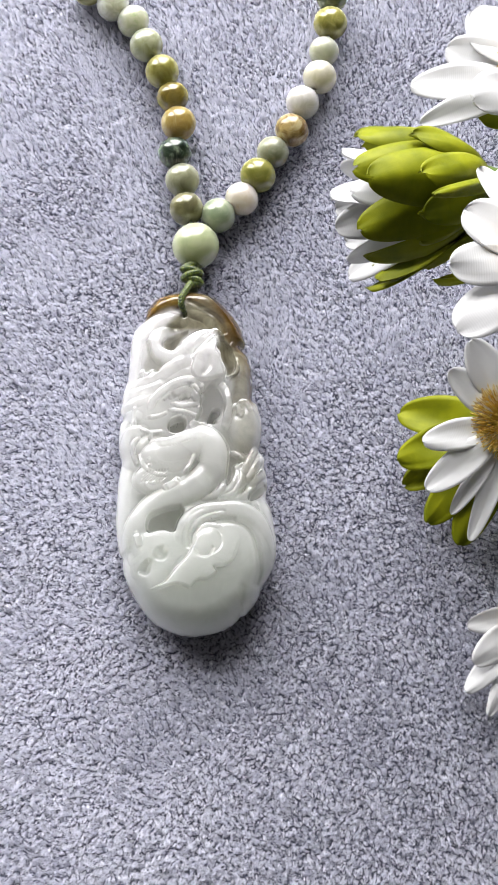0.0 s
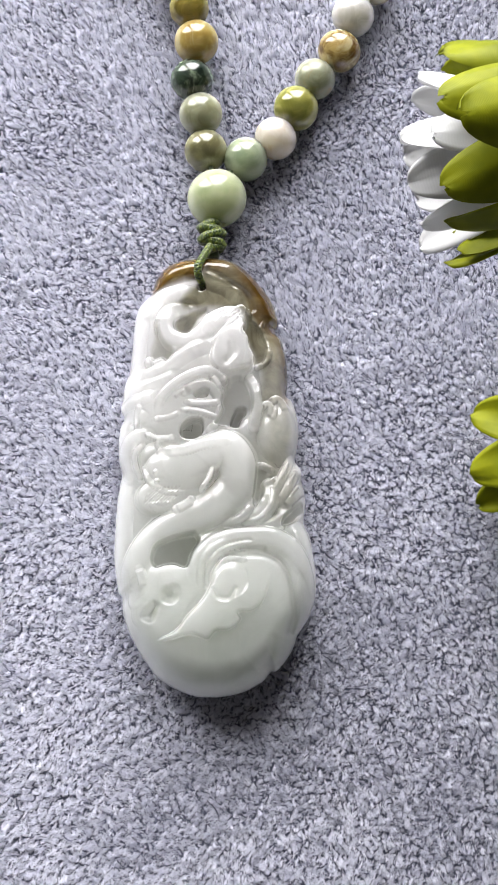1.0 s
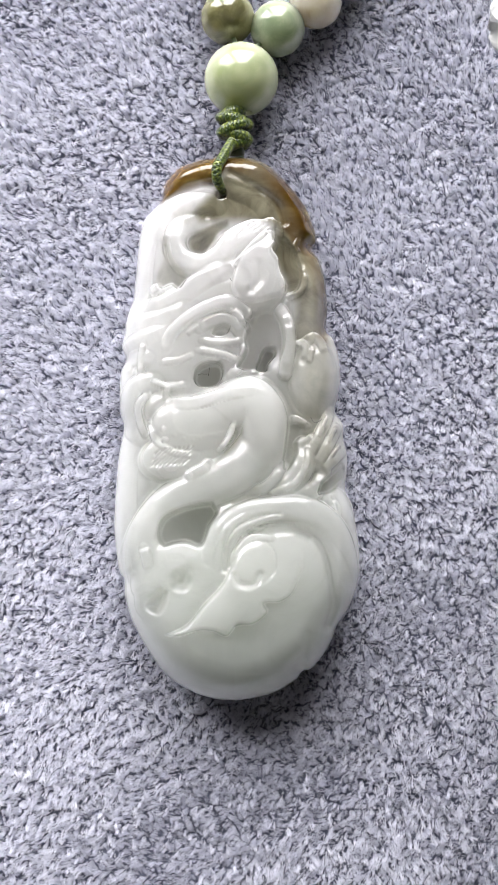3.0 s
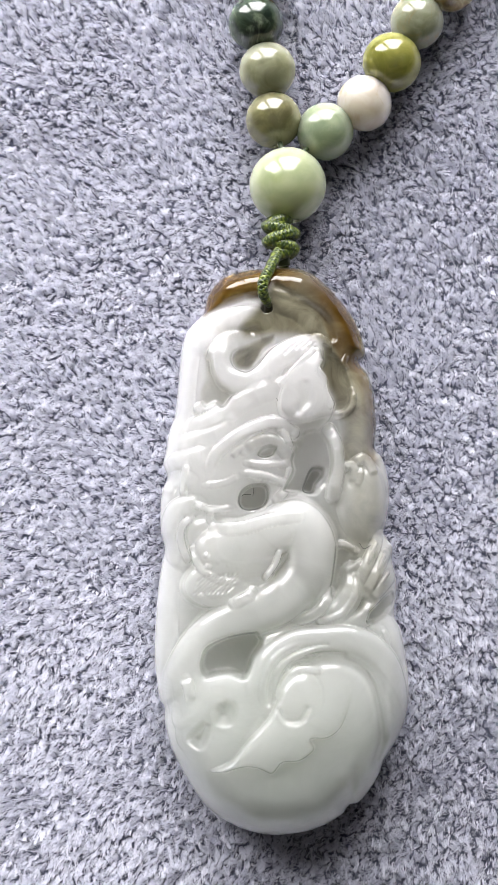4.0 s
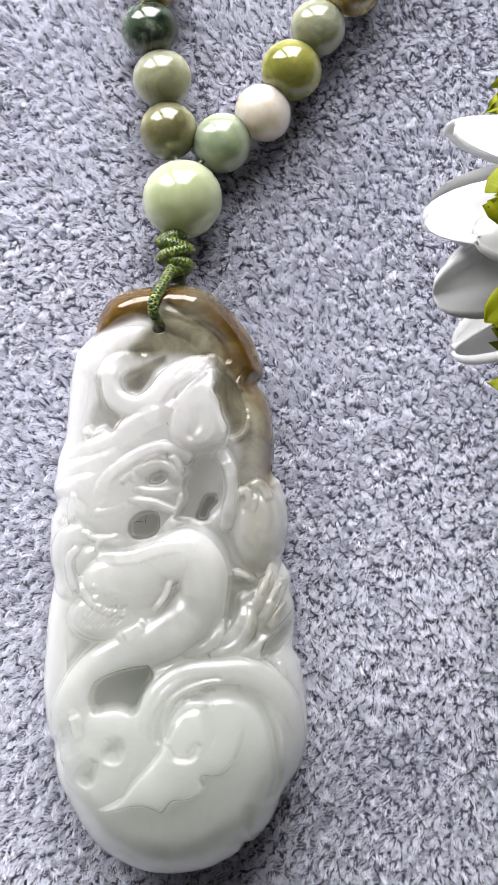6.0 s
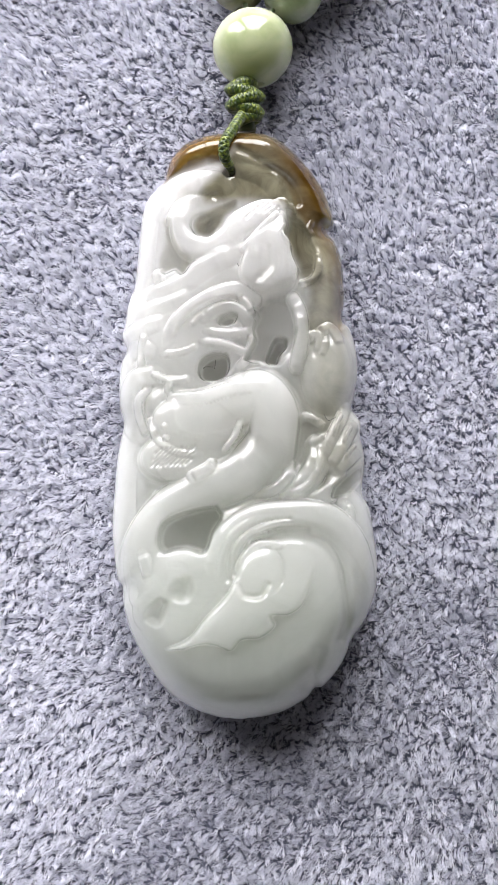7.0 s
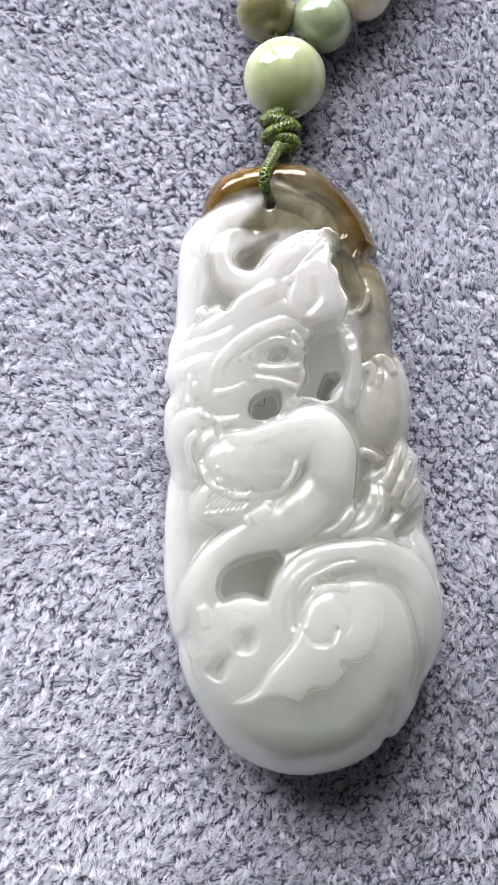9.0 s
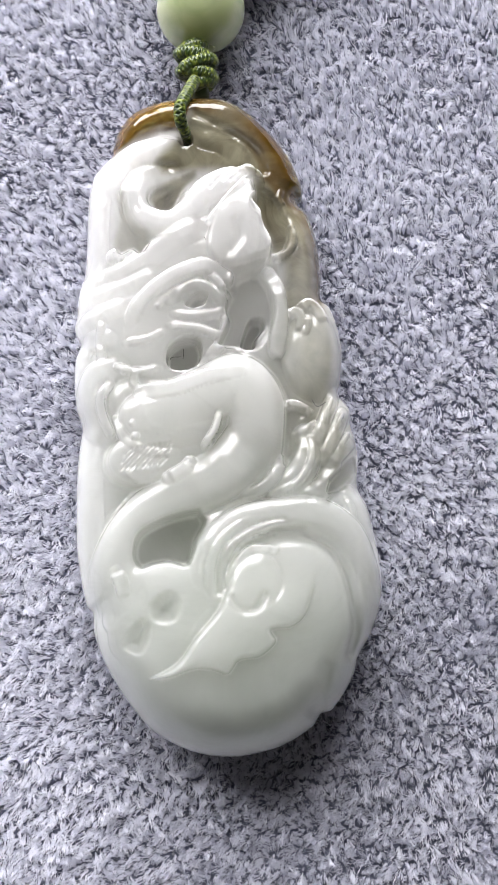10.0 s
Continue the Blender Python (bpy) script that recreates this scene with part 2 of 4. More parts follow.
def pile(x0, x1, y0, y1, per_mm2, seed):
    """Fine short fibres gathered in small uneven tufts, each a narrow tapered blade."""
    rng = np.random.default_rng(seed)
    n = int((x1 - x0) * (y1 - y0) * 1e6 * per_mm2)
    cell = 0.00051
    gx, gy = int((x1 - x0) / cell) + 4, int((y1 - y0) / cell) + 4
    seeds = rng.random((gx, gy, 2))
    ii, jj = np.meshgrid(np.arange(gx), np.arange(gy), indexing="ij")
    flow = np.zeros((gx, gy))
    for q in range(6):
        th, f = rng.random() * 6.28, rng.uniform(0.03, 0.16)
        flow += 0.28 * np.sin(f * (ii * math.cos(th) + jj * math.sin(th)) + rng.random() * 6.28)
    turn = -2.8 + flow + rng.normal(0, 1.1, (gx, gy))
    tall = np.clip(rng.normal(1.0, 0.2, (gx, gy)), 0.5, 1.4)
    lean = rng.uniform(0.2, 0.8, (gx, gy))
    p = np.stack([rng.uniform(x0, x1, n), rng.uniform(y0, y1, n)], 1)
    g = (p - (x0, y0)) / cell + 1
    gi = np.floor(g).astype(int)
    best, second, own, centre = np.full(n, 1e9), np.full(n, 1e9), np.zeros((n, 2), int), np.zeros((n, 2))
    for di in (-1, 0, 1):
        for dj in (-1, 0, 1):
            c = np.clip(gi + (di, dj), 0, (gx - 1, gy - 1))
            s = c + seeds[c[:, 0], c[:, 1]]
            way = turn[c[:, 0], c[:, 1]]
            off = g - s
            d = (0.78 * (off[:, 0] * np.cos(way) + off[:, 1] * np.sin(way))) ** 2 + (1.22 * (off[:, 1] * np.cos(way) - off[:, 0] * np.sin(way))) ** 2
            m = d < best
            second = np.where(m, best, np.minimum(second, d))
            best[m], own[m], centre[m] = d[m], c[m], s[m]
    stay = np.sqrt(second) - np.sqrt(best) > rng.uniform(-0.08, 0.25, n)
    p, g, best, own, centre = p[stay], g[stay], best[stay], own[stay], centre[stay]
    n = len(p)
    a = turn[own[:, 0], own[:, 1]] + rng.normal(0, 0.38, n)
    length = 0.0016 * tall[own[:, 0], own[:, 1]] * rng.uniform(0.85, 1.1, n) * (1 - 0.25 * best)
    ln = np.clip(lean[own[:, 0], own[:, 1]] + rng.normal(0, 0.09, n), 0.1, 1.25)
    way = np.stack([np.cos(a), np.sin(a)], 1)
    reach = way * (length * np.sin(ln))[:, None] + (centre - g) * cell * 0.6
    up = length * np.cos(ln)
    side = np.stack([-way[:, 1], way[:, 0]], 1)
    tw = rng.normal(0, 0.5, n)
    side = side * np.cos(tw)[:, None] + way * np.sin(tw)[:, None]
    half = rng.uniform(0.000032, 0.00005, n)[:, None]
    z0 = np.full((n, 1), -0.0017)
    sd = np.hstack([side, np.zeros((n, 1))]) * half
    root = np.hstack([p, z0])
    tip = np.hstack([p + reach, z0 + up[:, None]])
    v = np.stack([root - sd, root + sd, tip + sd * 0.35, tip - sd * 0.35], 1).reshape(-1, 3)
    me = bpy.data.meshes.new("pile")
    me.vertices.add(4 * n)
    me.vertices.foreach_set("co", v.astype(np.float32).ravel())
    me.loops.add(4 * n)
    me.loops.foreach_set("vertex_index", np.arange(4 * n, dtype=np.int32))
    me.polygons.add(n)
    me.polygons.foreach_set("loop_start", np.arange(0, 4 * n, 4, dtype=np.int32))
    me.update(calc_edges=True)
    return me


carpet = part("carpet", carpet_sheet(), M_BACKING)
tagged(carpet, "bluish grey plush carpet with soft short tufted pile", "carpet", kind="structure")
tagged(part("pile", pile(-0.043, 0.074, -0.116, 0.084, 62, 3), M_FIBRE, carpet, "soft bluish grey fibres brushed in uneven tufts"), kind="stuff")


# ---- the necklace: carved pendant, cord and beads ----
class Relief:
    """A carved slab over a ruled sheet between two edges; all lengths in millimetres."""

    def __init__(self, left, right, rows, cols):
        a, b = spline(left, rows), spline(right, rows)
        u = 0.5 - 0.5 * np.cos(np.linspace(0, math.pi, cols))
        u = 0.55 * u + 0.45 * np.linspace(0, 1, cols)
        self.rows, self.cols = rows, cols
        self.p = (a[:, None] * (1 - u[None, :, None]) + b[:, None] * u[None, :, None]).reshape(-1, 2)
        rim = np.vstack([a, b[::-1]])
        self.edge = self.near(rim)
        self.h = np.zeros(len(self.p))

    def near(self, path, reach=1e6):
        """Distance from every place to a polyline, where it is less than the reach."""
        pick = np.flatnonzero(((self.p > path.min(0) - reach) & (self.p < path.max(0) + reach)).all(1))
        p, best = self.p[pick], np.full(len(pick), 1e9)
        for q, r in zip(path[:-1], path[1:]):
            d = r - q
            t = np.clip(((p - q) @ d) / (d @ d + 1e-12), 0, 1)
            best = np.minimum(best, ((p - q - t[:, None] * d) ** 2).sum(1))
        full = np.full(len(self.p), 1e3)
        full[pick] = np.sqrt(best)
        return full

    def crisp(self, width, gain):
        """Deepens the carving: adds back what a blur of this width takes away."""
        g = self.h.reshape(self.rows, self.cols)
        x = self.p.reshape(self.rows, self.cols, 2)
        for axis in (0, 1):
            step = np.median(np.linalg.norm(np.diff(x, axis=axis), axis=2))
            m = max(1, int(3 * width / step))
            w = np.exp(-0.5 * (np.arange(-m, m + 1) * step / width) ** 2)
            pad = np.pad(g, [(m, m) if a == axis else (0, 0) for a in (0, 1)], mode="edge")
            g = sum(wi * np.take(pad, np.arange(i, i + self.h.reshape(self.rows, self.cols).shape[axis]), axis) for i, wi in enumerate(w / w.sum()))
        self.h = self.h + gain * (self.h - g.ravel())

    def inside(self, poly, n=40):
        """Signed distance to a smooth closed outline, positive inside."""
        q = spline(list(poly) + [poly[0]], n)
        d, hit = self.near(q, 2.0), np.zeros(len(self.p), bool)
        x, y = self.p.T
        for (ax, ay), (bx, by) in zip(q[:-1], q[1:]):
            cross = (ay > y) != (by > y)
            with np.errstate(divide="ignore", invalid="ignore"):
                hit ^= cross & (x < (bx - ax) * (y - ay) / (by - ay) + ax)
        return np.where(hit, d, -d)

    def top(self, new_h, k=0.5):
        """Smooth union of heights."""
        t = np.clip(0.5 + 0.5 * (new_h - self.h) / k, 0, 1)
        self.h = self.h * (1 - t) + new_h * t + k * t * (1 - t) * 0.5

    def dome(self, cx, cy, rx, ry, z, drop, k=0.6, turn=0.0):
        c, s = math.cos(radians(turn)), math.sin(radians(turn))
        x, y = (self.p - (cx, cy)).T
        q = ((x * c + y * s) / rx) ** 2 + ((y * c - x * s) / ry) ** 2
        self.top(np.where(q < 1.6, z - drop * (1 - np.sqrt(np.clip(1 - q**1.5, 0, 1))) - 6 * np.clip(q - 1, 0, 9), -9), k)

    def roll(self, points, r, z, flat=1.0, k=0.35, fade=0.9):
        """A rounded strand laid along a curve, its crest at height z (one value or along it)."""
        n = 72
        path = spline(points, n)
        z = np.interp(np.linspace(0, 1, n), np.linspace(0, 1, len(z)), z) if isinstance(z, (list, tuple)) else np.full(n, z)
        ends = np.clip(np.minimum(np.linspace(0, 1, n), np.linspace(1, 0, n)) / 0.16, 0, 1)
        z = z - fade * (1 - ends * ends * (3 - 2 * ends))
        pick = np.flatnonzero(((self.p > path.min(0) - 1.5 * r - 0.5) & (self.p < path.max(0) + 1.5 * r + 0.5)).all(1))
        p, best = self.p[pick], np.full(len(pick), -9.0)
        near, along = np.full(len(pick), 1e9), np.zeros(len(pick))
        for i in range(n - 1):
            q, d = path[i], path[i + 1] - path[i]
            t = np.clip(((p - q) @ d) / (d @ d + 1e-12), 0, 1)
            e = ((p - q - t[:, None] * d) ** 2).sum(1)
            m = e < near
            near[m], along[m] = e[m], i + t[m]
        e = np.sqrt(near) / r
        crest = np.interp(along, np.arange(n), z)
        best = np.where(e < 1.25, crest - flat * r * (1 - np.sqrt(np.clip(1 - e**2.8, 0, 1))) - 8 * np.clip(e - 1, 0, 1), -9)
        full = np.full(len(self.p), -9.0)
        full[pick] = best
        self.top(full, k)

    def pocket(self, poly, z, soft=0.5, n=40):
        t = np.clip(self.inside(poly, n) / soft + 0.5, 0, 1)
        t = t * t * (3 - 2 * t)
        self.h = np.where(self.h > z, self.h * (1 - t) + z * t, self.h)

    def plate(self, poly, up, soft=0.5, n=60, grow=None):
        """Raises an area with a stepped edge, which may rise from nothing along a line."""
        t = np.clip(self.inside(poly, n) / soft, 0, 1)
        if grow:
            a, d = np.array(grow[0]), np.array(grow[1]) - np.array(grow[0])
            w = np.clip((self.p - a) @ d / (d @ d), 0, 1)
            up = up * w * w * (3 - 2 * w)
        self.h += up * t * (2 - t)

    def groove(self, points, r, deep):
        d = self.near(spline(points, 30), 3 * r) / r
        self.h -= deep * np.exp(-d * d)

    def mesh(self, name, rim_low, rim_high, back, round_top, round_foot, round_back):
        y = self.p[:, 1]
        f = (y.max() - y) / (y.max() - y.min())
        rim = rim_low + (rim_high - rim_low) * f
        t = np.clip(self.edge / (round_top + (round_foot - round_top) * np.clip(f * 4 - 2.8, 0, 1)), 0, 1)
        z = rim + (self.h - rim) * np.sqrt(1 - (1 - t) ** 2)
        t = np.clip(self.edge / round_back, 0, 1)
        zb = back + (rim - back) * (1 - np.sqrt(1 - (1 - t) ** 2))
        r, c, n = self.rows, self.cols, len(self.p)
        verts = np.vstack([np.c_[self.p, z], np.c_[self.p, np.minimum(zb, z - 0.02 * np.clip(self.edge * 4, 0, 1))]]) / 1000
        i = (np.arange(r - 1)[:, None] * c + np.arange(c - 1)[None]).ravel()
        quad = np.stack([i, i + 1, i + c + 1, i + c], 1)[:, ::-1]
        faces = np.vstack([quad, (quad + n)[:, ::-1]])
        me = bpy.data.meshes.new(name)
        me.from_pydata(verts.tolist(), [], faces.tolist())
        return me


def carved_pendant():
    left = [(1.1, 6.0), (-2.9, 5.5), (-5.9, 4.4), (-7.4, 2.6), (-7.9, 1.1), (-8.1, 0.1), (-9.2, -1.2), (-10.2, -2.4), (-10.8, -4.6), (-11.1, -8.0), (-11.5, -12.6), (-12.0, -14.2), (-12.4, -15.6), (-12.6, -17.4), (-12.9, -18.9), (-12.4, -20.6), (-13.0, -22.2), (-13.2, -24.9), (-13.1, -27.3), (-12.6, -29.3), (-12.9, -31.2), (-13.3, -33.8), (-13.6, -38.5), (-13.7, -41.7), (-13.5, -44.3), (-13.0, -47.5), (-12.4, -48.5), (-12.3, -50.6), (-11.5, -53.3), (-10.3, -55.7), (-8.9, -58.0), (-6.9, -60.5), (-4.1, -62.3), (-1.3, -63.3), (1.5, -63.6)]
    right = [(1.1, 6.0), (3.8, 5.8), (6.2, 4.7), (8.5, 2.5), (10.8, -0.6), (11.9, -3.4), (12.2, -5.1), (11.5, -6.2), (12.5, -7.5), (13.2, -9.7), (13.4, -11.7), (13.5, -14.4), (13.3, -16.8), (14.2, -17.9), (14.9, -20.3), (15.1, -23.0), (14.7, -25.7), (14.4, -27.3), (15.4, -28.9), (15.4, -30.6), (15.8, -32.5), (15.9, -34.3), (15.6, -37.2), (16.4, -39.0), (16.8, -41.0), (17.0, -42.6), (17.3, -44.9), (17.3, -47.7), (16.8, -50.0), (15.8, -52.2), (14.3, -54.4), (13.8, -55.9), (12.8, -57.7), (11.2, -59.6), (10.1, -59.9), (9.6, -60.5), (9.0, -61.2), (6.7, -62.5), (4.4, -63.2), (1.5, -63.6)]
    s = Relief(left, right, 560, 270)
    s.h[:] = 7.4
    # lower gourd and the broad masses
    s.dome(2.3, -50.7, 14.6, 13.6, 11.4, 4.6, 1.2, 0)
    s.dome(-3.1, -19.9, 7.2, 7.2, 9.9, 2.4, 1, 12)
    s.dome(11.5, -23.4, 3.4, 5.3, 9.1, 2.6, 0.6, 0)
    s.dome(11, -14.1, 2.6, 6.1, 8, 2.2, 0.7, 8)
    s.dome(4.4, -10.2, 3.9, 5.3, 9.9, 1.8, 0.8, 0)
    s.dome(-1, -13, 5.6, 3.3, 10, 2, 0.8, 25)
    # crown of two lobes
    s.roll([(-7.7, -0.6), (-5.9, 2), (-2.7, 3.3), (0.9, 3.6), (3.2, 2.6)], 2.00, [6.2, 8.0, 8.8, 8.6, 8.0], 0.9, 0.5, fade=0)
    s.roll([(-0.3, 3.4), (4.1, 2.6), (7.7, -0.2), (10, -3.6), (11.2, -6.4)], 2.44, [8.4, 8.6, 8.2, 7.4, 6.2], 0.8, 0.5, fade=0)
    s.roll([(1.2, 1.1), (4, -0.1), (6.2, -2.4), (7.8, -5.2)], 1.78, [8.0, 7.8, 7.4, 6.8], 0.6, 0.6, fade=0.2)
    s.groove([(-8, -0.7), (-4.9, 0.4), (-2.5, 1), (-0.6, 0.4)], 0.39, 0.55)
    s.groove([(0.9, 2.6), (3.7, 1.1), (6.9, -1.2), (7.9, -3.6)], 0.39, 0.4)
    # shoulder and curled lock round the first hollow
    s.roll([(-9.7, -6.2), (-8.7, -4), (-6.3, -2.2), (-3.2, -1.3), (-0.7, -1.4)], 1.56, [7.6, 8.6, 9.0, 8.8, 8.0], 0.7, 0.6, fade=0.3)
    s.roll([(-2.2, -3.8), (-4.2, -3.8), (-5.7, -5), (-6, -6.9), (-4.9, -8.7), (-2.6, -9.4), (-0.4, -8.3), (1.4, -6.2), (3.9, -4.9), (6.3, -4.8)], 1.39, [8.2, 9.0, 9.6, 9.9, 10.2, 10.2, 10.2, 10.1, 9.8, 9.2], 0.85, 0.45, fade=0.3)
    s.roll([(0.1, -9.1), (1.1, -7), (3.2, -5.6), (5.9, -4.2)], 1.00, [9.8, 10.2, 10.2, 9.6], 0.7, 0.5, fade=0.4)
    s.roll([(-10, -4.7), (-10.6, -8.9), (-10.9, -13.7), (-11.5, -16.1)], 1.89, [7.8, 8.2, 8.2, 8.0], 0.6, 0.6, fade=0.2)
    # head turned aside, with a wavy edge
    s.plate([(1.4, -9.7), (2.9, -7.4), (5.3, -5.2), (6.3, -5.2), (6.5, -7), (6.1, -8.1), (6.9, -9.2), (6.9, -10.3), (7.4, -11.3), (7.8, -12.2), (7.5, -13.2), (6.2, -13.7), (4.4, -14.2), (2.3, -14), (1.1, -12.5)], 1, 0.5, 80)
    s.groove([(1.2, -10.4), (2.4, -8.1), (4, -6.6), (5.5, -5.2)], 0.28, 0.5)
    s.roll([(1.6, -9.6), (3.3, -7.5), (5.3, -5.5)], 0.33, 10.68, 0.8, 0.45, fade=0.2)
    s.roll([(2.4, -9.5), (3.4, -9.7), (3.8, -10.4), (3.3, -11.1)], 0.39, 10.68, 0.7, 0.45, fade=0.3)
    s.roll([(5.3, -9.5), (6.1, -10.5), (6.1, -11.7), (5.6, -12.9), (4.6, -13.5)], 0.50, 10.68, 0.7, 0.5, fade=0.3)
    s.roll([(1.7, -12.9), (2.5, -13.6), (4.5, -13.8)], 0.33, 10.38, 0.8, 0.45, fade=0.3)
    s.groove([(4.4, -9.7), (4.5, -11.6), (3.6, -12.8)], 0.56, 0.35)
    s.groove([(2.6, -5.2), (3.8, -4.1)], 0.17, 0.22)
    s.groove([(3.3, -5.2), (4.4, -4.3)], 0.17, 0.22)
    s.groove([(4, -5.2), (5, -4.4)], 0.17, 0.22)
    s.groove([(1.9, -5.9), (3.1, -4.6)], 0.17, 0.22)
    s.groove([(4.7, -5.2), (5.6, -4.5)], 0.17, 0.22)
    s.roll([(6.4, -6.9), (6.2, -8.1), (6.8, -9.3), (6.8, -10.4), (7.2, -11.4), (7.6, -12.4)], 0.33, 10.7, 0.8, 0.4, fade=0.2)
    s.roll([(9.6, -5.6), (9.2, -6.7), (9.7, -7.5)], 0.33, 7.6, 0.7, 0.5, fade=0.3)
    s.roll([(10.1, -10.2), (10.2, -11.5), (9.6, -12.5), (8.5, -13)], 0.50, 8.48, 0.8, 0.5, fade=0.3)
    # mane locks on the flank
    s.roll([(-9.9, -15.2), (-7.2, -14.4), (-4.3, -12.8), (-1.4, -10.8), (1.4, -9.9)], 1.50, [8.4, 9.4, 10.0, 10.4, 10.4], 0.7, 0.55, fade=0.6)
    s.roll([(-8.4, -12.4), (-7, -12), (-5.4, -12.3)], 0.67, 9.0, 0.8, 0.4, fade=0.3)
    s.roll([(-12.1, -17.2), (-9.5, -16.7), (-6.3, -15.8), (-3.6, -14.6)], 1.33, [8.0, 8.8, 9.6, 10.0], 0.7, 0.5, fade=0.5)
    s.roll([(-12.3, -20.3), (-11.2, -19), (-9.2, -18.5), (-7.2, -18)], 1.22, [7.8, 8.6, 9.2, 9.6], 0.7, 0.5, fade=0.4)
    s.roll([(-12.6, -23.2), (-11.7, -21.3), (-9.7, -21), (-8, -21.8)], 1.11, [7.6, 8.4, 9.0, 9.2], 0.7, 0.5, fade=0.4)
    s.roll([(-9.8, -19.1), (-10.2, -21.1), (-10.1, -23.1)], 0.44, 9.08, 0.8, 0.55, fade=0.4)
    s.roll([(-9.6, -31.2), (-11.2, -29.8), (-11.8, -27), (-10.8, -24.7), (-8.2, -24)], 1.33, [8.0, 8.6, 8.6, 8.9, 9.4], 0.7, 0.6, fade=0.4)
    s.roll([(-9.6, -30.6), (-10.3, -28.9), (-10.4, -27), (-9.3, -25.6)], 0.44, 9.18, 0.8, 0.55, fade=0.4)
    s.roll([(-8.5, -24.1), (-6.8, -24.7), (-4.3, -24.5)], 0.39, 9.78, 0.8, 0.55, fade=0.3)
    s.roll([(-6.7, -24.6), (-7, -25.8), (-6.3, -26.6)], 0.39, 9.78, 0.8, 0.55, fade=0.3)
    # brow, muzzle and jaw
    s.roll([(-7.2, -21), (-6.4, -18.4), (-4.5, -16.4), (-1.8, -14.8), (0.8, -14.2), (3, -15.3)], 0.72, [9.6, 10.3, 10.7, 10.9, 10.9, 10.4], 0.7, 0.6, fade=0.5)
    s.roll([(1.3, -15.1), (2.1, -16), (2.5, -16.9)], 0.44, 10.48, 0.8, 0.55, fade=0.4)
    s.roll([(-2.9, -17.6), (-1.6, -16.7), (0.1, -16.2), (1.5, -17), (2.5, -18.5)], 0.78, 10.4, 0.8, 0.45, fade=0.4)
    s.roll([(-2.7, -19.1), (-0.5, -19.4), (2, -19.1), (2.8, -18.9)], 0.50, 10.08, 0.8, 0.55, fade=0.3)
    s.roll([(-3.1, -20.3), (-0.6, -20.6), (1.7, -21.4), (2.4, -22)], 0.44, 10.28, 0.8, 0.55, fade=0.4)
    s.roll([(2.7, -19.2), (2.7, -20.5), (2, -22.3), (1, -23.4)], 0.56, 10.2, 0.8, 0.4, fade=0.4)
    s.roll([(-7.6, -21.8), (-5.3, -21.5), (-3.3, -20.6)], 0.44, 9.88, 0.8, 0.65, fade=0.5)
    s.roll([(-4.4, -18.4), (-3.6, -17.6), (-2.8, -17.1)], 0.33, 10.08, 0.8, 0.55, fade=0.3)
    s.roll([(7.3, -14.9), (8.1, -16.8), (8.3, -19.7), (7.8, -22.9)], 0.83, [8.8, 9.4, 9.4, 9.0], 0.8, 0.5, fade=0.4)
    # leaf beside the jaw, with a lobed upper edge
    s.roll([(8.9, -19.7), (9.8, -19.2), (10.4, -19.9), (10.1, -21.5)], 0.50, 9.08, 0.8, 0.55, fade=0.5)
    s.roll([(10.3, -19), (11.4, -18.4), (12.2, -19), (12.8, -20.5)], 0.61, 9.1, 0.8, 0.4, fade=0.5)
    s.roll([(11.1, -19.8), (11, -20.8), (10.6, -21.8)], 0.39, 9.18, 0.8, 0.55, fade=0.4)
    # thick twisting body
    s.roll([(-7, -27.4), (-3.6, -28.5), (0.2, -27.4), (3.2, -26.3), (5, -28.3), (5.2, -31.5), (3.9, -34.3)], 2.89, [9.8, 10.8, 11.2, 11.4, 11.3, 11.0, 10.4], 0.75, 0.9, fade=0.5)
    s.dome(-3.6, -29.6, 5.1, 3.4, 10.9, 1.7, 0.9, -4)
    s.roll([(4.7, -31.9), (1.9, -35.1), (-2.1, -37.1), (-5.9, -39.3), (-8.6, -42.3), (-10.1, -45.6), (-10.3, -48)], 2.78, [10.8, 11.2, 11.1, 10.7, 10.2, 9.6, 9.0], 0.8, 0.8, fade=0.5)
    s.roll([(-6.3, -27), (-2.9, -26.8), (0.6, -25.8), (3.5, -25.5)], 0.78, [10.6, 11.3, 11.7, 11.6], 0.5, 0.7, fade=0.4)
    s.dome(-4.6, -33.1, 5.3, 3.1, 10.3, 1.2, 0.9, 10)
    s.roll([(1.4, -29.4), (0.8, -31.1), (-0.3, -32.7)], 0.33, 11.18, 0.7, 0.55, fade=0.4)
    s.roll([(-8.9, -29.3), (-8.1, -31.5), (-5.9, -33), (-3.1, -33.2)], 0.44, [9.7, 10.1, 10.4, 10.5], 0.7, 0.75, fade=0.4)
    # fine beads and scale marks under the belly
    for q in [(-5.8, -30.8), (-4.7, -31.2), (-3.6, -31.4), (-2.7, -31.2), (-7.2, -30.1), (-7.1, -31.4)]:
        s.dome(q[0], q[1], 0.42, 0.36, 10.7, 0.35, 0.25)
    for row, a in itertools.product(range(3), range(8)):
        x, y = -7.9 + 0.56 * a - 0.25 * row, -32.9 - 0.72 * row + 0.04 * a
        s.groove([(x - 0.35, y - 0.32), (x + 0.3, y + 0.3)], 0.13, 0.2)
    s.roll([(-8.2, -34.6), (-6.7, -35.7), (-3.9, -35.1)], 0.44, 9.98, 0.7, 0.65, fade=0.4)
    s.roll([(-4, -35.8), (-2.3, -34.9), (-1.8, -34.4)], 0.67, 11.2, 0.6, 0.5, fade=0.4)
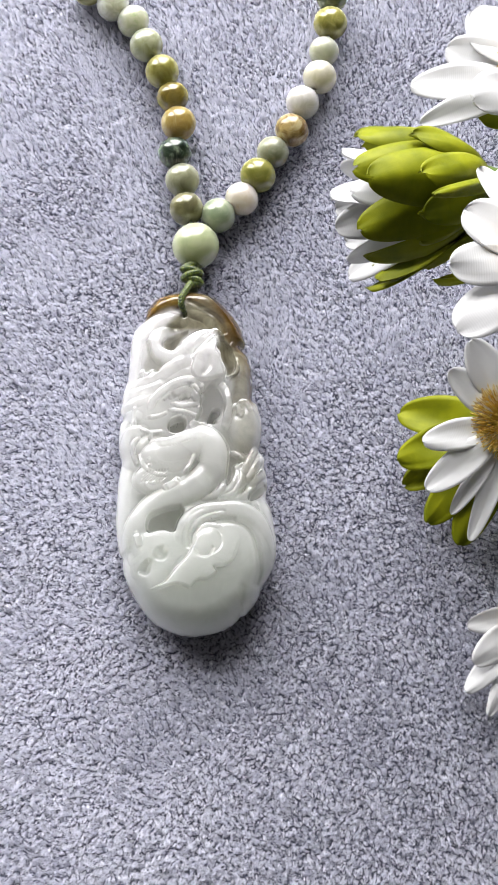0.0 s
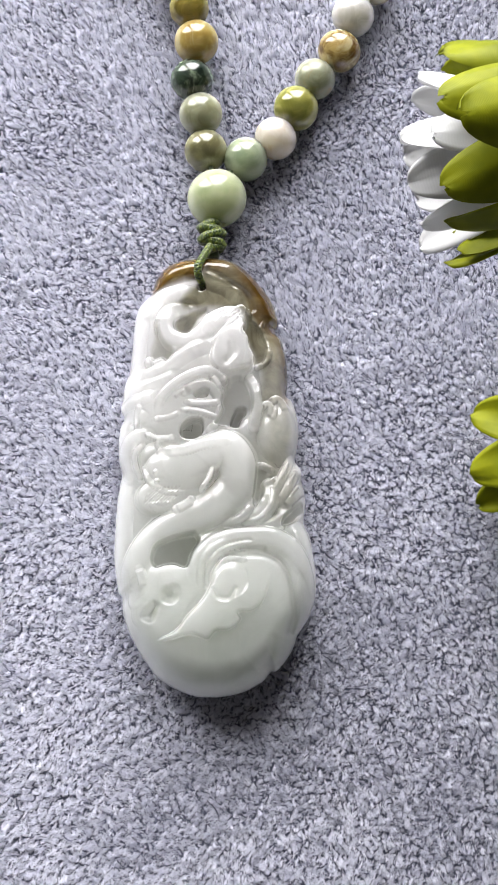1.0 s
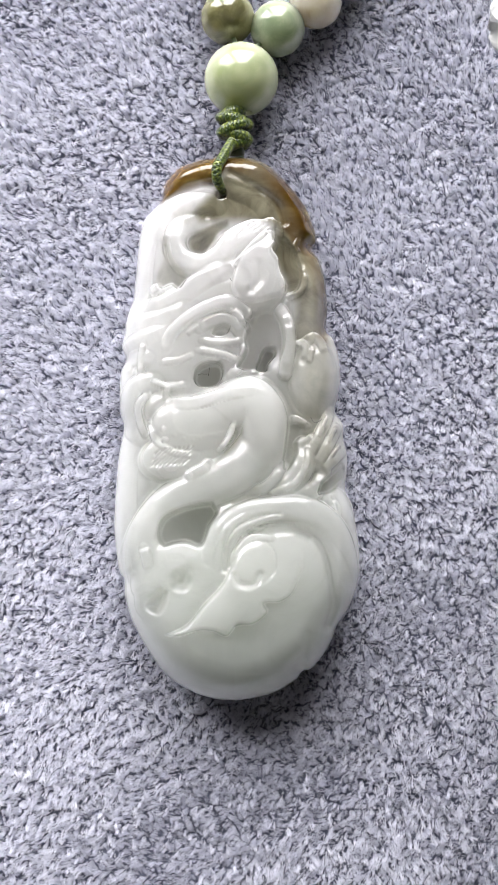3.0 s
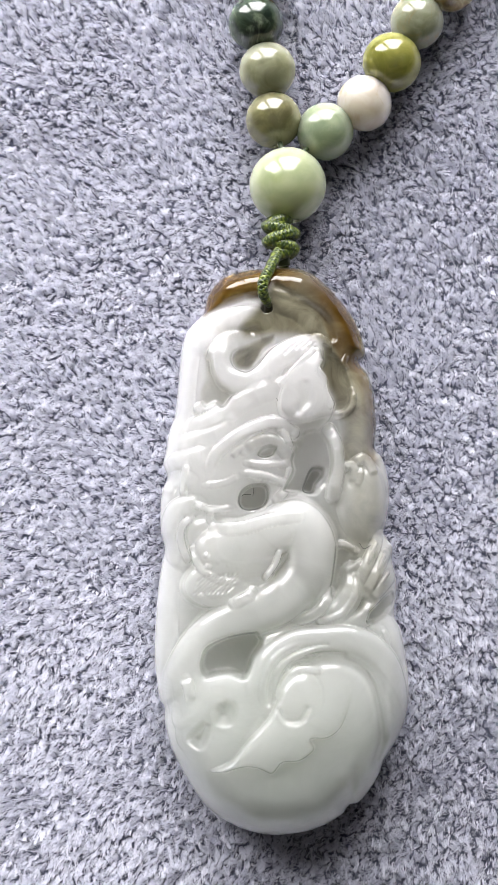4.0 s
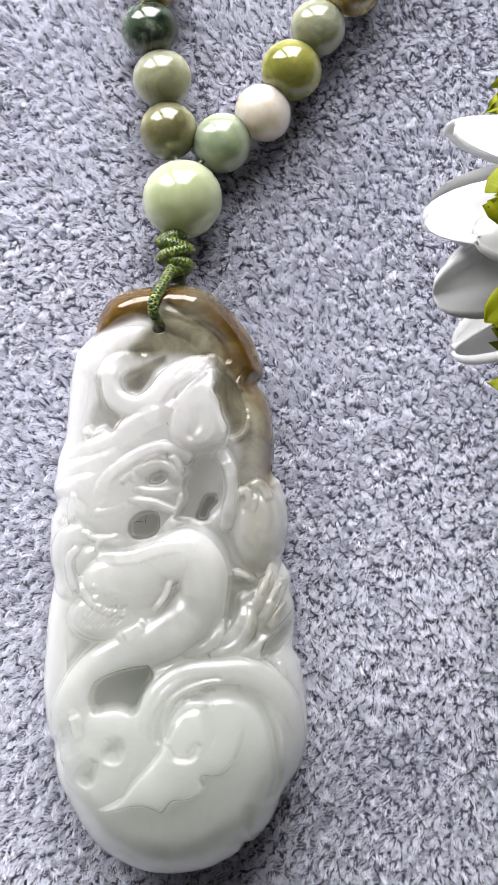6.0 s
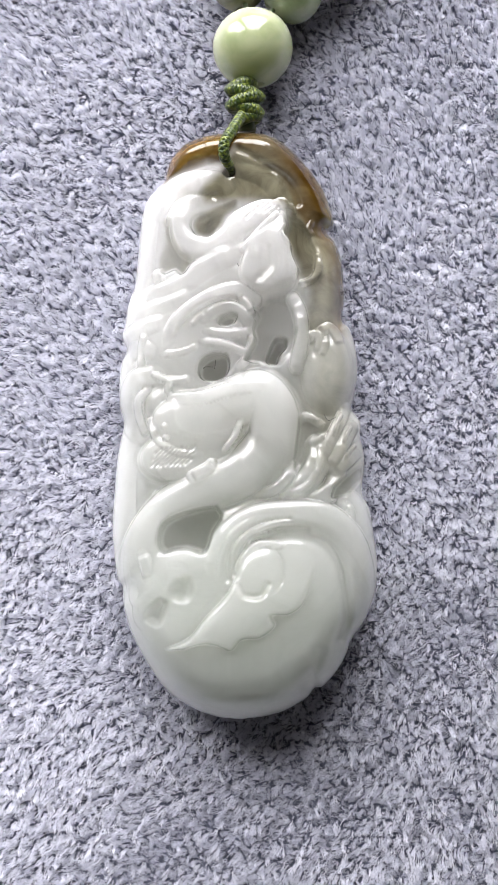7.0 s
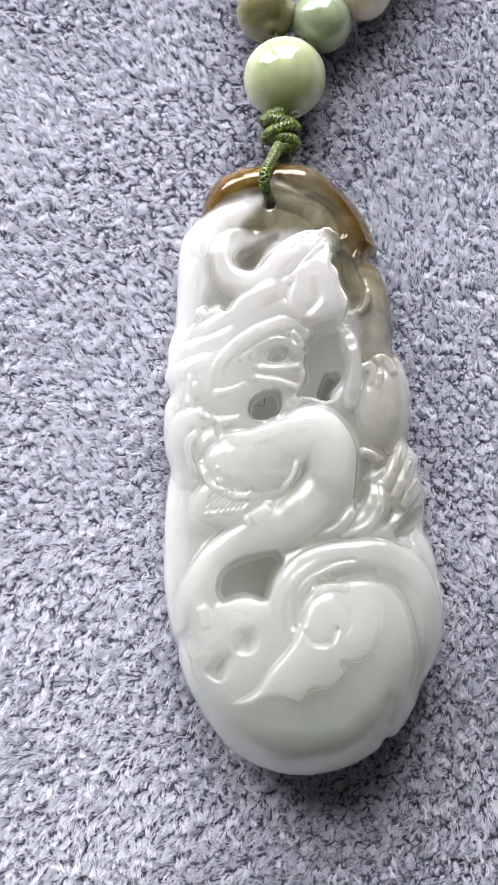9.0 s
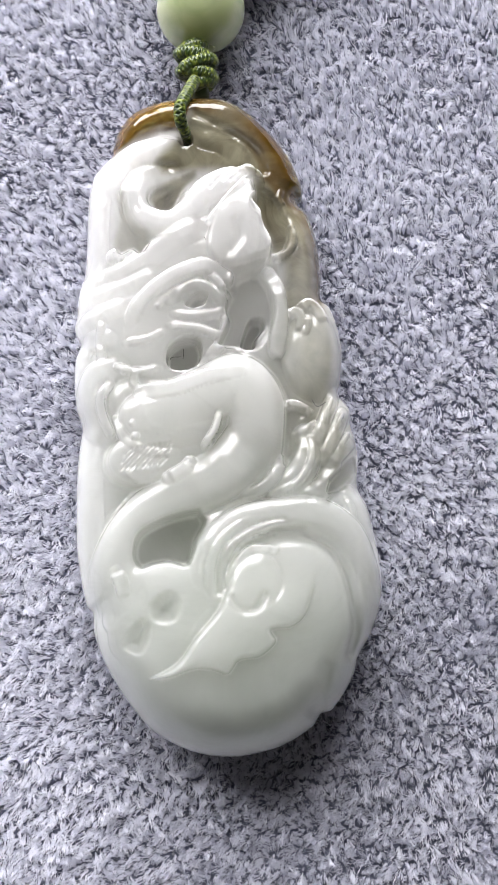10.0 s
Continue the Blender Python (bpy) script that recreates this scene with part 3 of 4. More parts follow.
    # lower flank
    s.roll([(-12.2, -31.8), (-12.8, -35.7), (-12.8, -40.3), (-12.3, -45.3)], 2.22, [7.6, 8.0, 8.0, 7.8], 0.5, 0.8, fade=0.3)
    # leafy claw
    s.roll([(2.3, -37.7), (4.7, -37.4), (6.4, -36.2), (7.4, -34.4)], 0.67, [9.2, 9.8, 10.0, 9.6], 0.9, 0.4, fade=0.4)
    s.roll([(5.5, -37.9), (8.4, -36.7), (10, -34.5), (10.2, -32.2)], 1.44, [9.0, 9.6, 9.8, 9.4], 0.7, 0.45, fade=0.4)
    s.roll([(6.2, -37.9), (8.8, -36.8), (10.3, -34.6), (10.5, -32.4)], 0.39, [9.58, 9.98, 10.18, 9.78], 0.8, 0.5, fade=0.3)
    s.roll([(5.4, -39), (9.2, -38.4), (11.7, -37.2), (12.5, -35.4)], 1.11, [8.8, 9.3, 9.4, 9.2], 0.7, 0.45, fade=0.4)
    s.roll([(10.7, -33.8), (11.9, -31.1), (12.9, -29), (13.5, -27.5)], 0.72, [9.4, 9.6, 9.3, 8.4], 0.9, 0.3, fade=0.3)
    s.roll([(11.6, -34.5), (12.9, -32.2), (14.2, -29.8)], 0.83, [9.4, 9.5, 8.6], 0.9, 0.3, fade=0.3)
    s.roll([(12.2, -35.1), (14, -33.4), (15.3, -32.2)], 0.78, [9.2, 9.2, 8.2], 0.9, 0.3, fade=0.3)
    s.roll([(12, -30.8), (12.4, -29.6), (12.9, -28.5)], 0.22, 9.88, 0.8, 0.4, fade=0.2)
    s.roll([(13.1, -31.8), (13.6, -30.7), (14, -30)], 0.22, 9.58, 0.8, 0.4, fade=0.2)
    s.roll([(13.4, -33.5), (14, -32.6), (14.5, -32)], 0.22, 9.38, 0.8, 0.4, fade=0.2)
    s.roll([(8.3, -28.7), (9.3, -28.7), (10.6, -29.5)], 0.44, 8.38, 0.8, 0.55, fade=0.4)
    s.roll([(9, -31.8), (10, -31.5), (11.1, -30.8)], 0.33, 8.98, 0.8, 0.55, fade=0.3)
    s.roll([(12.4, -38.4), (14.2, -38.7), (15.1, -40.8), (16.2, -43.3)], 1.44, [8.2, 8.6, 8.4, 7.6], 0.7, 0.5, fade=0.4)
    s.roll([(13.7, -38.7), (14.2, -39.8), (14.2, -41.2)], 0.33, 8.78, 0.8, 0.55, fade=0.3)
    # sweeping bands over the gourd
    s.roll([(-1.1, -49.1), (-0.8, -45), (0.6, -42.2), (3.1, -40.6), (6.4, -40.1), (10.3, -40.1), (13.5, -42.2), (15, -45.7), (15.2, -49.2), (14, -52.5)], 1.72, [10.6, 11.4, 11.4, 11.1, 10.6, 10.1, 9.6, 9.2, 8.8, 8.2], 0.7, 0.55, fade=0.4)
    s.roll([(-0.6, -48.4), (-0.5, -45.1), (0.6, -42.4), (2.5, -40.9), (4.9, -40)], 0.50, [10.98, 11.58, 11.58, 11.28, 10.78], 0.8, 0.5, fade=0.3)
    s.groove([(0.1, -47.3), (0.3, -44.6), (1.4, -42.5), (3.8, -41), (6.9, -40.6)], 0.33, 0.4)
    s.roll([(0.8, -46.3), (1.3, -43.6), (2.8, -42.1), (5.7, -41.1), (8.5, -40.9)], 0.50, [10.98, 11.38, 11.18, 10.78, 10.18], 0.8, 0.55, fade=0.3)
    s.groove([(1.1, -46.8), (1.7, -44.1), (3.3, -42.5), (6.2, -41.5), (9, -41.6)], 0.33, 0.5)
    s.roll([(2.1, -44.2), (3.4, -42.7), (6.2, -42.1)], 0.39, 10.98, 0.8, 0.5, fade=0.3)
    s.groove([(3.4, -43.2), (5.8, -42.1), (8.6, -42.1), (11.3, -43.2), (12.7, -45.2), (13.4, -48.2), (13.7, -51.6), (13.1, -54.1)], 0.67, 1.3)
    s.groove([(10.3, -55.1), (10, -57.3), (9.1, -59.5)], 0.67, 0.3)
    # broad leaf with a curled tip and scalloped edge
    s.plate([(-7.1, -55.2), (-5, -55.2), (-2.8, -54.6), (-1.1, -54.7), (0.4, -55.3), (1.1, -54.8), (1.8, -54), (3.7, -53.8), (5.2, -52.8), (5.5, -52.1), (5.1, -51.3), (6.9, -51.2), (8.4, -50.2), (9.3, -48.4), (9.9, -45.7), (9, -43), (6.2, -42.3), (3.4, -43.6), (1.6, -45.7), (-0, -48.9), (-2.4, -51.5), (-4.3, -53.8)], 1.25, 0.55, 110, [(7.9, -43.1), (3.5, -49.7)])
    s.dome(3.7, -46.5, 2.8, 3.1, 12.3, 1.6, 1.2, 0)
    s.roll([(1.4, -46.6), (2.1, -44.8), (3.6, -43.4), (6, -43.5)], 0.44, [11.78, 11.88, 11.88, 11.48], 0.7, 0.55, fade=0.3)
    s.groove([(1.3, -47.9), (2.1, -49), (3.7, -49.1), (4.6, -47.8)], 0.33, 0.4)
    s.roll([(1.6, -48.3), (2.5, -48.8), (3.6, -48.7), (4.3, -47.7)], 0.33, 11.98, 0.8, 0.5, fade=0.3)
    s.roll([(-0.1, -48.5), (-2, -50.6), (-3.1, -52.5), (-5, -54.2)], 0.56, [11.3, 11.4, 11.2, 10.2], 0.7, 0.45, fade=0.4)
    # small foliage low on the flank
    s.roll([(-7.2, -44.5), (-5.3, -44.2), (-3.1, -45)], 0.89, 9.75, 0.7, 0.6, fade=0.3)
    s.roll([(-6.4, -45.8), (-5.1, -45.8), (-3.6, -46.8), (-2.2, -46.9)], 0.44, 10.43, 0.8, 0.55, fade=0.3)
    s.roll([(-9.6, -44.6), (-9.2, -45.8), (-8.9, -47.3)], 0.72, 10.15, 0.8, 0.5, fade=0.4)
    s.roll([(-10.7, -48), (-10.4, -49.9), (-8.5, -49), (-7.4, -47.5), (-6.6, -46.3)], 0.67, [9.35, 9.75, 10.05, 10.25, 10.35], 0.7, 0.5, fade=0.3)
    s.roll([(-11.2, -48.8), (-11.1, -51.5), (-10.3, -53.7), (-8.5, -54.6), (-5.5, -54.4)], 0.78, [8.75, 9.15, 9.35, 9.55, 9.95], 0.7, 0.5, fade=0.3)
    s.roll([(-10.5, -50), (-10.3, -52.1), (-9.2, -53.3)], 0.39, 9.63, 0.8, 0.55, fade=0.3)
    s.roll([(-9.4, -52.8), (-8.4, -53.7), (-6.7, -53), (-4.9, -51.9)], 0.50, [9.53, 9.93, 10.13, 10.33], 0.8, 0.55, fade=0.3)
    s.roll([(-6.8, -49.6), (-6.1, -50.8), (-6.5, -52.2), (-7.6, -52.8)], 0.50, 9.93, 0.8, 0.55, fade=0.4)
    s.roll([(-6.6, -47.1), (-5.2, -46.8), (-3.7, -47.4), (-3.5, -49), (-4.7, -49.8), (-6.3, -49.5)], 0.50, 10.33, 0.8, 0.55, fade=0.3)
    s.roll([(-5.6, -50.3), (-4.8, -51), (-3.5, -50.8), (-2.7, -49.8)], 0.44, 10.53, 0.8, 0.55, fade=0.3)
    s.roll([(-8.6, -56.4), (-6.7, -55.8), (-4.8, -55.5)], 0.44, 9.53, 0.7, 0.65, fade=0.4)
    s.roll([(-11.6, -44.3), (-11.5, -47.1), (-11.1, -49.3)], 0.44, 8.73, 0.8, 0.65, fade=0.4)
    # uneven hand polish
    for q in range(14):
        th, f = random.uniform(0, 6.28), random.uniform(0.8, 2.0)
        s.h += 0.007 * np.sin(f * (s.p[:, 0] * math.cos(th) + s.p[:, 1] * math.sin(th)) + random.uniform(0, 6.28))
    s.crisp(0.7, 0.25)
    s.crisp(0.3, 0.15)
    # hollows
    s.pocket([(0.5, -3.5), (-0.9, -4.2), (-2.4, -5.1), (-3.7, -5.9), (-4.2, -6.8), (-3.5, -7.7), (-2.3, -7.8), (-1.3, -6.6), (-0.6, -5.4), (0.5, -4.3)], 6.6, 0.8, 40)
    s.pocket([(-7.8, -6.2), (-7.4, -8.8), (-8.1, -10.9), (-7.7, -12.2), (-6.4, -11.7), (-5.5, -12.3), (-4.7, -10.9), (-5.9, -9.7), (-6.7, -7.9), (-7, -6.2)], 7, 0.8, 40)
    s.pocket([(5.6, -15), (4.4, -15.3), (3.9, -16.7), (2.8, -18.4), (3, -20), (2.2, -21.6), (2, -22.4), (4.3, -22.6), (5.9, -22.5), (7.2, -20.8), (7.7, -18.8), (7.3, -16.8), (6.5, -15.5)], 6.9, 0.65, 40)
    s.pocket([(6.2, -19.4), (5.3, -19.6), (4.6, -21), (4.3, -22.2), (5.4, -22.4), (5.8, -21.4), (6.6, -20.4), (6.6, -19.6)], 3.6, 0.5, 40)
    s.pocket([(0.9, -17.2), (0.1, -17), (-0.8, -17.4), (-1.2, -18.1), (-0.4, -18.3), (0.5, -18)], 7, 0.45, 40)
    s.pocket([(-0.9, -21.5), (-2.1, -21.7), (-3.2, -22.5), (-3.5, -23.7), (-3, -24.5), (-1.7, -24.6), (-0.5, -24.1), (-0, -23), (-0.2, -21.8)], 5.2, 0.5, 40)
    s.pocket([(-1.3, -39.2), (-0.7, -40.3), (-1.7, -42), (-2.6, -44.3), (-4.4, -43.9), (-6, -44), (-7.2, -44.3), (-7.8, -43.1), (-7.2, -41.1), (-5.2, -40), (-3, -39.4)], 6.5, 0.75, 40)
    s.pocket([(6.6, -4.7), (6.7, -6.4), (6.3, -7.5), (7, -8.6), (7.1, -9.7), (7.5, -10.7), (8, -11.7), (7.8, -12.7), (8.9, -12.6), (9.6, -11.9), (9.9, -10), (9.2, -7.6), (8.2, -5.9)], 6.6, 0.5, 80)
    s.pocket([(8.2, -29.1), (10.1, -29.6), (9.1, -31.3), (9.1, -32.9), (8.4, -34.3), (7.7, -34.9), (7.7, -33)], 7, 0.7, 40)
    s.pocket([(12.2, -36.7), (13.4, -35.6), (15.1, -34.3), (15.5, -35.6), (14.4, -36.8), (13.5, -37.6), (11.9, -38)], 5.8, 0.6, 40)
    s.pocket([(-5.5, -47.6), (-4.4, -47.4), (-4, -48.4), (-4.6, -49.4), (-5.8, -49.3), (-6.1, -48.4)], 9.3, 1.4, 40)
    s.pocket([(-7.4, -49.8), (-6.9, -50.2), (-7.6, -52.2), (-8.8, -52), (-9, -51.4)], 8.4, 1.2, 40)
    s.pocket([(-0.9, 0.1), (-0.4, 0.7), (0.3, 0.5), (0.4, -0.2), (-0.3, -0.5), (-0.8, -0.2)], 0.6, 0.25, 40)
    s.h = np.where(s.h > 2, 9.4 + (s.h - 9.4) * 0.85, s.h)
    me = s.mesh("jade_pendant", 2.6, 4.2, -0.6, 3.0, 5.5, 3.6)
    # colour zones over the pendant, with two carved hollows tinted darker
    y = s.p[:, 1]
    lower = np.clip((y.max() - y) / (y.max() - y.min()) * 1.15 - 0.1, 0, 1)
    def zone(points, soft):
        t = np.clip(s.inside(points, 60) / soft + 0.5, 0, 1)
        return t * t * (3 - 2 * t)

    crown = s.near(spline([(-7.9, 0), (-5.8, 2.6), (-2.6, 4.2), (1, 4.5), (4.8, 3.3), (8.2, 0.4), (10.5, -3.2), (11.5, -6.6)], 30))
    tan = np.maximum(np.clip(1 - (crown - 0.2) / 1.0, 0, 1), zone([(-9, -0.7), (-7, -0.3), (-4.9, 0.5), (-2.5, 1.3), (-0.8, 1.1), (0, 2.4), (0.9, 2.8), (3.8, 1.5), (6.3, -1.1), (7.8, -4.6), (9.5, -7.2), (11.2, -8.2), (13.6, -7.4), (11.1, -0.5), (6.6, 4.4), (0.2, 6.2), (-6.4, 4.5)], 0.9))
    rind = np.clip(1 - s.near(spline([(11, -7.3), (12.3, -10.2), (13, -13.9), (12.8, -18.1)], 20)) / 1.6, 0, 1) * 0.75
    smoky = zone([(-2, -0.8), (-0.8, 0.8), (0.4, 3.5), (1.5, 7), (5.5, 6.5), (9.5, 3.5), (13, -2), (14, -7.3), (14.5, -11), (13.3, -14.8), (13.1, -18.4), (9.8, -19.4), (8.7, -18.2), (9.3, -14), (8, -12.6), (8.1, -11.5), (7.1, -9.5), (6.3, -7.3), (6.7, -6.2), (6.5, -4.5), (3.8, -3.4), (0.5, -3.3), (-2.7, -3.7), (-3.6, -2.5)], 1.6)
    smoky = smoky * (1 - 0.3 * np.clip((-9 - y) / 8, 0, 1))
    lobe = np.clip(1.25 - s.near(spline([(12, -19.7), (11.9, -23.2), (11.5, -26.8), (12.5, -33)], 16)) / 4.4, 0, 1) * 0.5
    # darker grey-brown tint following the outlines of two carved hollows
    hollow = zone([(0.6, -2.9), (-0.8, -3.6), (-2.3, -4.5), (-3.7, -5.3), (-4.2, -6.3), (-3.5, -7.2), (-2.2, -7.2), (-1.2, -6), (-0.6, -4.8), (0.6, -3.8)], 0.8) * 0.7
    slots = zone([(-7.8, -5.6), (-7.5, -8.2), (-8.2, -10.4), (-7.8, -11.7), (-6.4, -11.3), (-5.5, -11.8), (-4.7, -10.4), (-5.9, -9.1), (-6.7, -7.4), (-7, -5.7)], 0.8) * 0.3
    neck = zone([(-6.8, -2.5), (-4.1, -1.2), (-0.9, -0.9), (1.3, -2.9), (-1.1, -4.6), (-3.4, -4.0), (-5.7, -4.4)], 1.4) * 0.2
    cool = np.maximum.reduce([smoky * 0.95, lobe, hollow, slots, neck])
    tan = tan * (1 - 0.45 * np.clip(1 - np.abs(s.p[:, 0] - 4.5) / 3.5, 0, 1))
    tan = tan * np.where(smoky > 0.5, 0.75 + 0.25 * np.clip(1.6 - crown, 0, 1), 1.0)
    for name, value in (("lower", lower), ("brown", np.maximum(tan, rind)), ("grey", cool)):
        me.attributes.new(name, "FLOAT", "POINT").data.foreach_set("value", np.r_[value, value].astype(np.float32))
    me.polygons.foreach_set("use_smooth", [True] * len(me.polygons))
    bm = bmesh.new()
    bm.from_mesh(me)
    bmesh.ops.remove_doubles(bm, verts=bm.verts, dist=2e-6)
    bm.to_mesh(me)
    bm.free()
    return me


def bead_mesh(name, r, seed):
    """A turned bead with a drilled hole through it, slightly uneven."""
    rng = random.Random(seed)
    squash, hole = rng.uniform(0.93, 1.0), 0.13 * r
    profile = [(hole, -0.86), (hole, -0.955)] + [(math.sin(a), -math.cos(a)) for a in np.linspace(0.2, math.pi - 0.2, 22)] + [(hole, 0.955), (hole, 0.86)]
    verts, faces, n = [], [], 36
    for k, (rad, z) in enumerate(profile):
        rad = rad if k in (0, 1, len(profile) - 2, len(profile) - 1) else rad * r
        for i in range(n):
            a = 2 * math.pi * i / n
            verts.append((rad * math.cos(a), rad * math.sin(a), z * r * squash))
    for k in range(len(profile) - 1):
        for i in range(n):
            faces.append((k * n + i, k * n + (i + 1) % n, (k + 1) * n + (i + 1) % n, (k + 1) * n + i))
    return mesh_from(name, verts, faces)


necklace = thing("pendant_necklace", pose(0, 0, 0), "jade bead necklace with a carved white pendant lying on plush", "necklace")
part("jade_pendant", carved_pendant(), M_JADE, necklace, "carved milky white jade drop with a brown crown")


def lint(points, lift):
    """A dark hair lying on the stone."""
    return tube(spline([(x / 1000, y / 1000, lift / 1000) for x, y in points], 16), 0.000028, 5)


M_LINT = plain("dark lint", (0.03, 0.028, 0.025), (0.02, 0.02, 0.018), 900)
for pts, lift in (([(-3.2, -23.0), (-2.9, -22.7), (-2.0, -22.7)], 5.88), ([(-1.8, -22.9), (-1.7, -22.2), (-1.7, -21.5)], 5.88), ([(10.9, -28.5), (11.4, -29.2), (12.3, -28.8)], 9.0), ([(0.9, -11.4), (1.1, -11.7)], 10.5)):
    v, f = lint(pts, lift)
    part("lint", mesh_from("lint", v, f), M_LINT, necklace, "tiny dark fibre caught on the stone")

WHITE_G = (0.424, 0.432, 0.380)
# x, y, radius in the strand's plan, then the colours of the stone
LEFT = [
    ((0.0006, 0.0252, 0.0030), 3.15, (0.127, 0.121, 0.064), (0.070, 0.066, 0.032), None, "olive grey bead"),
    ((-0.0002, 0.0317, 0.0030), 3.2, (0.193, 0.196, 0.137), (0.134, 0.137, 0.088), None, "pale grey green bead"),
    ((-0.0017, 0.0379, 0.0030), 3.15, (0.034, 0.049, 0.036), (0.009, 0.015, 0.011), (0.120, 0.150, 0.112), "dark bottle green bead"),
    ((-0.0009, 0.0447, 0.0030), 3.3, (0.235, 0.178, 0.064), (0.178, 0.124, 0.035), (0.267, 0.223, 0.121), "honey yellow bead"),
    ((-0.0021, 0.0511, 0.0030), 3.0, (0.135, 0.104, 0.023), (0.075, 0.057, 0.010), None, "brownish olive bead"),
    ((-0.0043, 0.0570, 0.0030), 3.2, (0.204, 0.191, 0.066), (0.131, 0.122, 0.030), None, "olive yellow bead"),
    ((-0.0077, 0.0633, 0.0030), 3.2, (0.260, 0.268, 0.203), (0.191, 0.203, 0.126), None, "pale clear green bead"),
    ((-0.0105, 0.0691, 0.0030), 3.1, (0.357, 0.361, 0.296), (0.313, 0.322, 0.244), (0.191, 0.252, 0.122), "whitish bead with a green spot"),
    ((-0.0149, 0.0731, 0.0030), 3.2, WHITE_G, (0.302, 0.302, 0.255), None, "greenish white bead"),
    ((-0.0203, 0.0769, 0.0030), 3.2, (0.232, 0.217, 0.104), (0.164, 0.157, 0.067), None, "olive bead"),
]
RIGHT = [
    ((0.0072, 0.0237, 0.0030), 3.2, (0.192, 0.222, 0.155), (0.141, 0.174, 0.115), (0.244, 0.251, 0.192), "mint green bead"),
    ((0.0122, 0.0275, 0.0030), 3.15, (0.418, 0.383, 0.344), (0.374, 0.331, 0.287), (0.287, 0.209, 0.122), "pinkish white bead"),
    ((0.0157, 0.0328, 0.0030), 3.35, (0.157, 0.152, 0.039), (0.104, 0.104, 0.021), None, "lime olive bead"),
    ((0.0190, 0.0383, 0.0030), 3.05, (0.172, 0.180, 0.137), (0.118, 0.124, 0.084), (0.162, 0.124, 0.064), "grey translucent bead"),
    ((0.0232, 0.0434, 0.0030), 3.25, (0.244, 0.183, 0.078), (0.074, 0.037, 0.007), (0.313, 0.278, 0.174), "pale bead with brown blotches"),
    ((0.0257, 0.0500, 0.0030), 3.2, (0.345, 0.333, 0.325), (0.284, 0.273, 0.265), None, "lilac grey bead"),
    ((0.0296, 0.0561, 0.0030), 3.25, (0.359, 0.340, 0.277), (0.314, 0.296, 0.232), None, "cream white bead"),
    ((0.0308, 0.0625, 0.0030), 2.9, (0.288, 0.292, 0.236), (0.248, 0.256, 0.196), None, "greenish cream bead"),
    ((0.0324, 0.0692, 0.0030), 3.3, (0.204, 0.191, 0.066), (0.131, 0.122, 0.030), None, "olive yellow bead"),
    ((0.0330, 0.0759, 0.0030), 3.0, (0.104, 0.112, 0.067), (0.067, 0.075, 0.041), None, "dark grey green bead"),
]
BIG = ((0.0024, 0.0163, 0.0045), 4.85)
big_at = Vector((BIG[0][0], BIG[0][1], BIG[1] / 1000 - 0.0006))
strand_paths = []
for strand in (LEFT, RIGHT):
    places = [Vector((p[0], p[1], r * 1.1 / 1000 - 0.0006)) for p, r, *_ in strand]
    strand_paths.append([big_at + Vector((0, 0.002, 0.001))] + places)
    for i, (place, (_, r, light, dark, vein, label)) in enumerate(zip(places, strand)):
        along = (places[min(i + 1, len(places) - 1)] - places[max(i - 1, 0)]).normalized()
        mat = stone(label.replace(" bead", " jade"), light, dark, vein, 150 + 14 * i, veins=0.8)
        part("bead", bead_mesh("bead", r * 1.13 / 1000, i * 7 + len(label)), mat, necklace, label,
             Matrix.LocRotScale(place, along.to_track_quat("Z", "Y") @ Euler((0, 0, i * 1.3)).to_quaternion(), None))
mat = stone("large pale green jade", (0.275, 0.30, 0.195), (0.225, 0.255, 0.15), None, 120)
part("large_bead", bead_mesh("large_bead", BIG[1] / 1000, 5), mat, necklace, "large pale green jade bead above the knot", Matrix.LocRotScale(big_at, Euler((radians(90), 0, radians(8))), None))


def braid(path, radius, strands, turns, thick, phase=0.0, squash=1.0, only=None):
    """Strands wound round a path, as in plaited cord."""
    path = spline(path, int(26 * turns) if turns > 2 else 60)
    n = len(path)
    tan = np.gradient(path, axis=0)
    tan /= np.linalg.norm(tan, axis=1)[:, None]
    a1 = np.cross(tan, (0.1, 0.2, 1.0))
    a1 /= np.linalg.norm(a1, axis=1)[:, None]
    a2 = np.cross(tan, a1)
    out = []
    for k in range(strands) if only is None else (only,):
        sign = 1 if k % 2 == 0 else -1
        ang = phase + sign * (np.linspace(0, turns * 2 * math.pi, n)) + 2 * math.pi * (k // 2) / max(1, strands // 2)
        rad = radius * (1 + 0.12 * np.cos(2 * ang * sign))
        pts = path + a1 * (rad * np.cos(ang))[:, None] + a2 * (rad * np.sin(ang) * squash)[:, None]
        out.append(tube(pts, thick, 6))
    return joined(out)


def rope(name, path, radius, turns, material, parent, label=""):
    """A plaited cord: a core with six threads wound both ways round it."""
    v, f = tube(spline(path, 40), radius * 0.8, 8)
    core = part(name, mesh_from(name, v, f), M_CORD, parent, label)
    for k in range(6):
        v, f = braid(path, radius, 6, turns, radius * 0.40, only=k)
        part("thread", mesh_from("thread", v, f), (material, M_CORD)[k % 3 == 2], core)
    return core


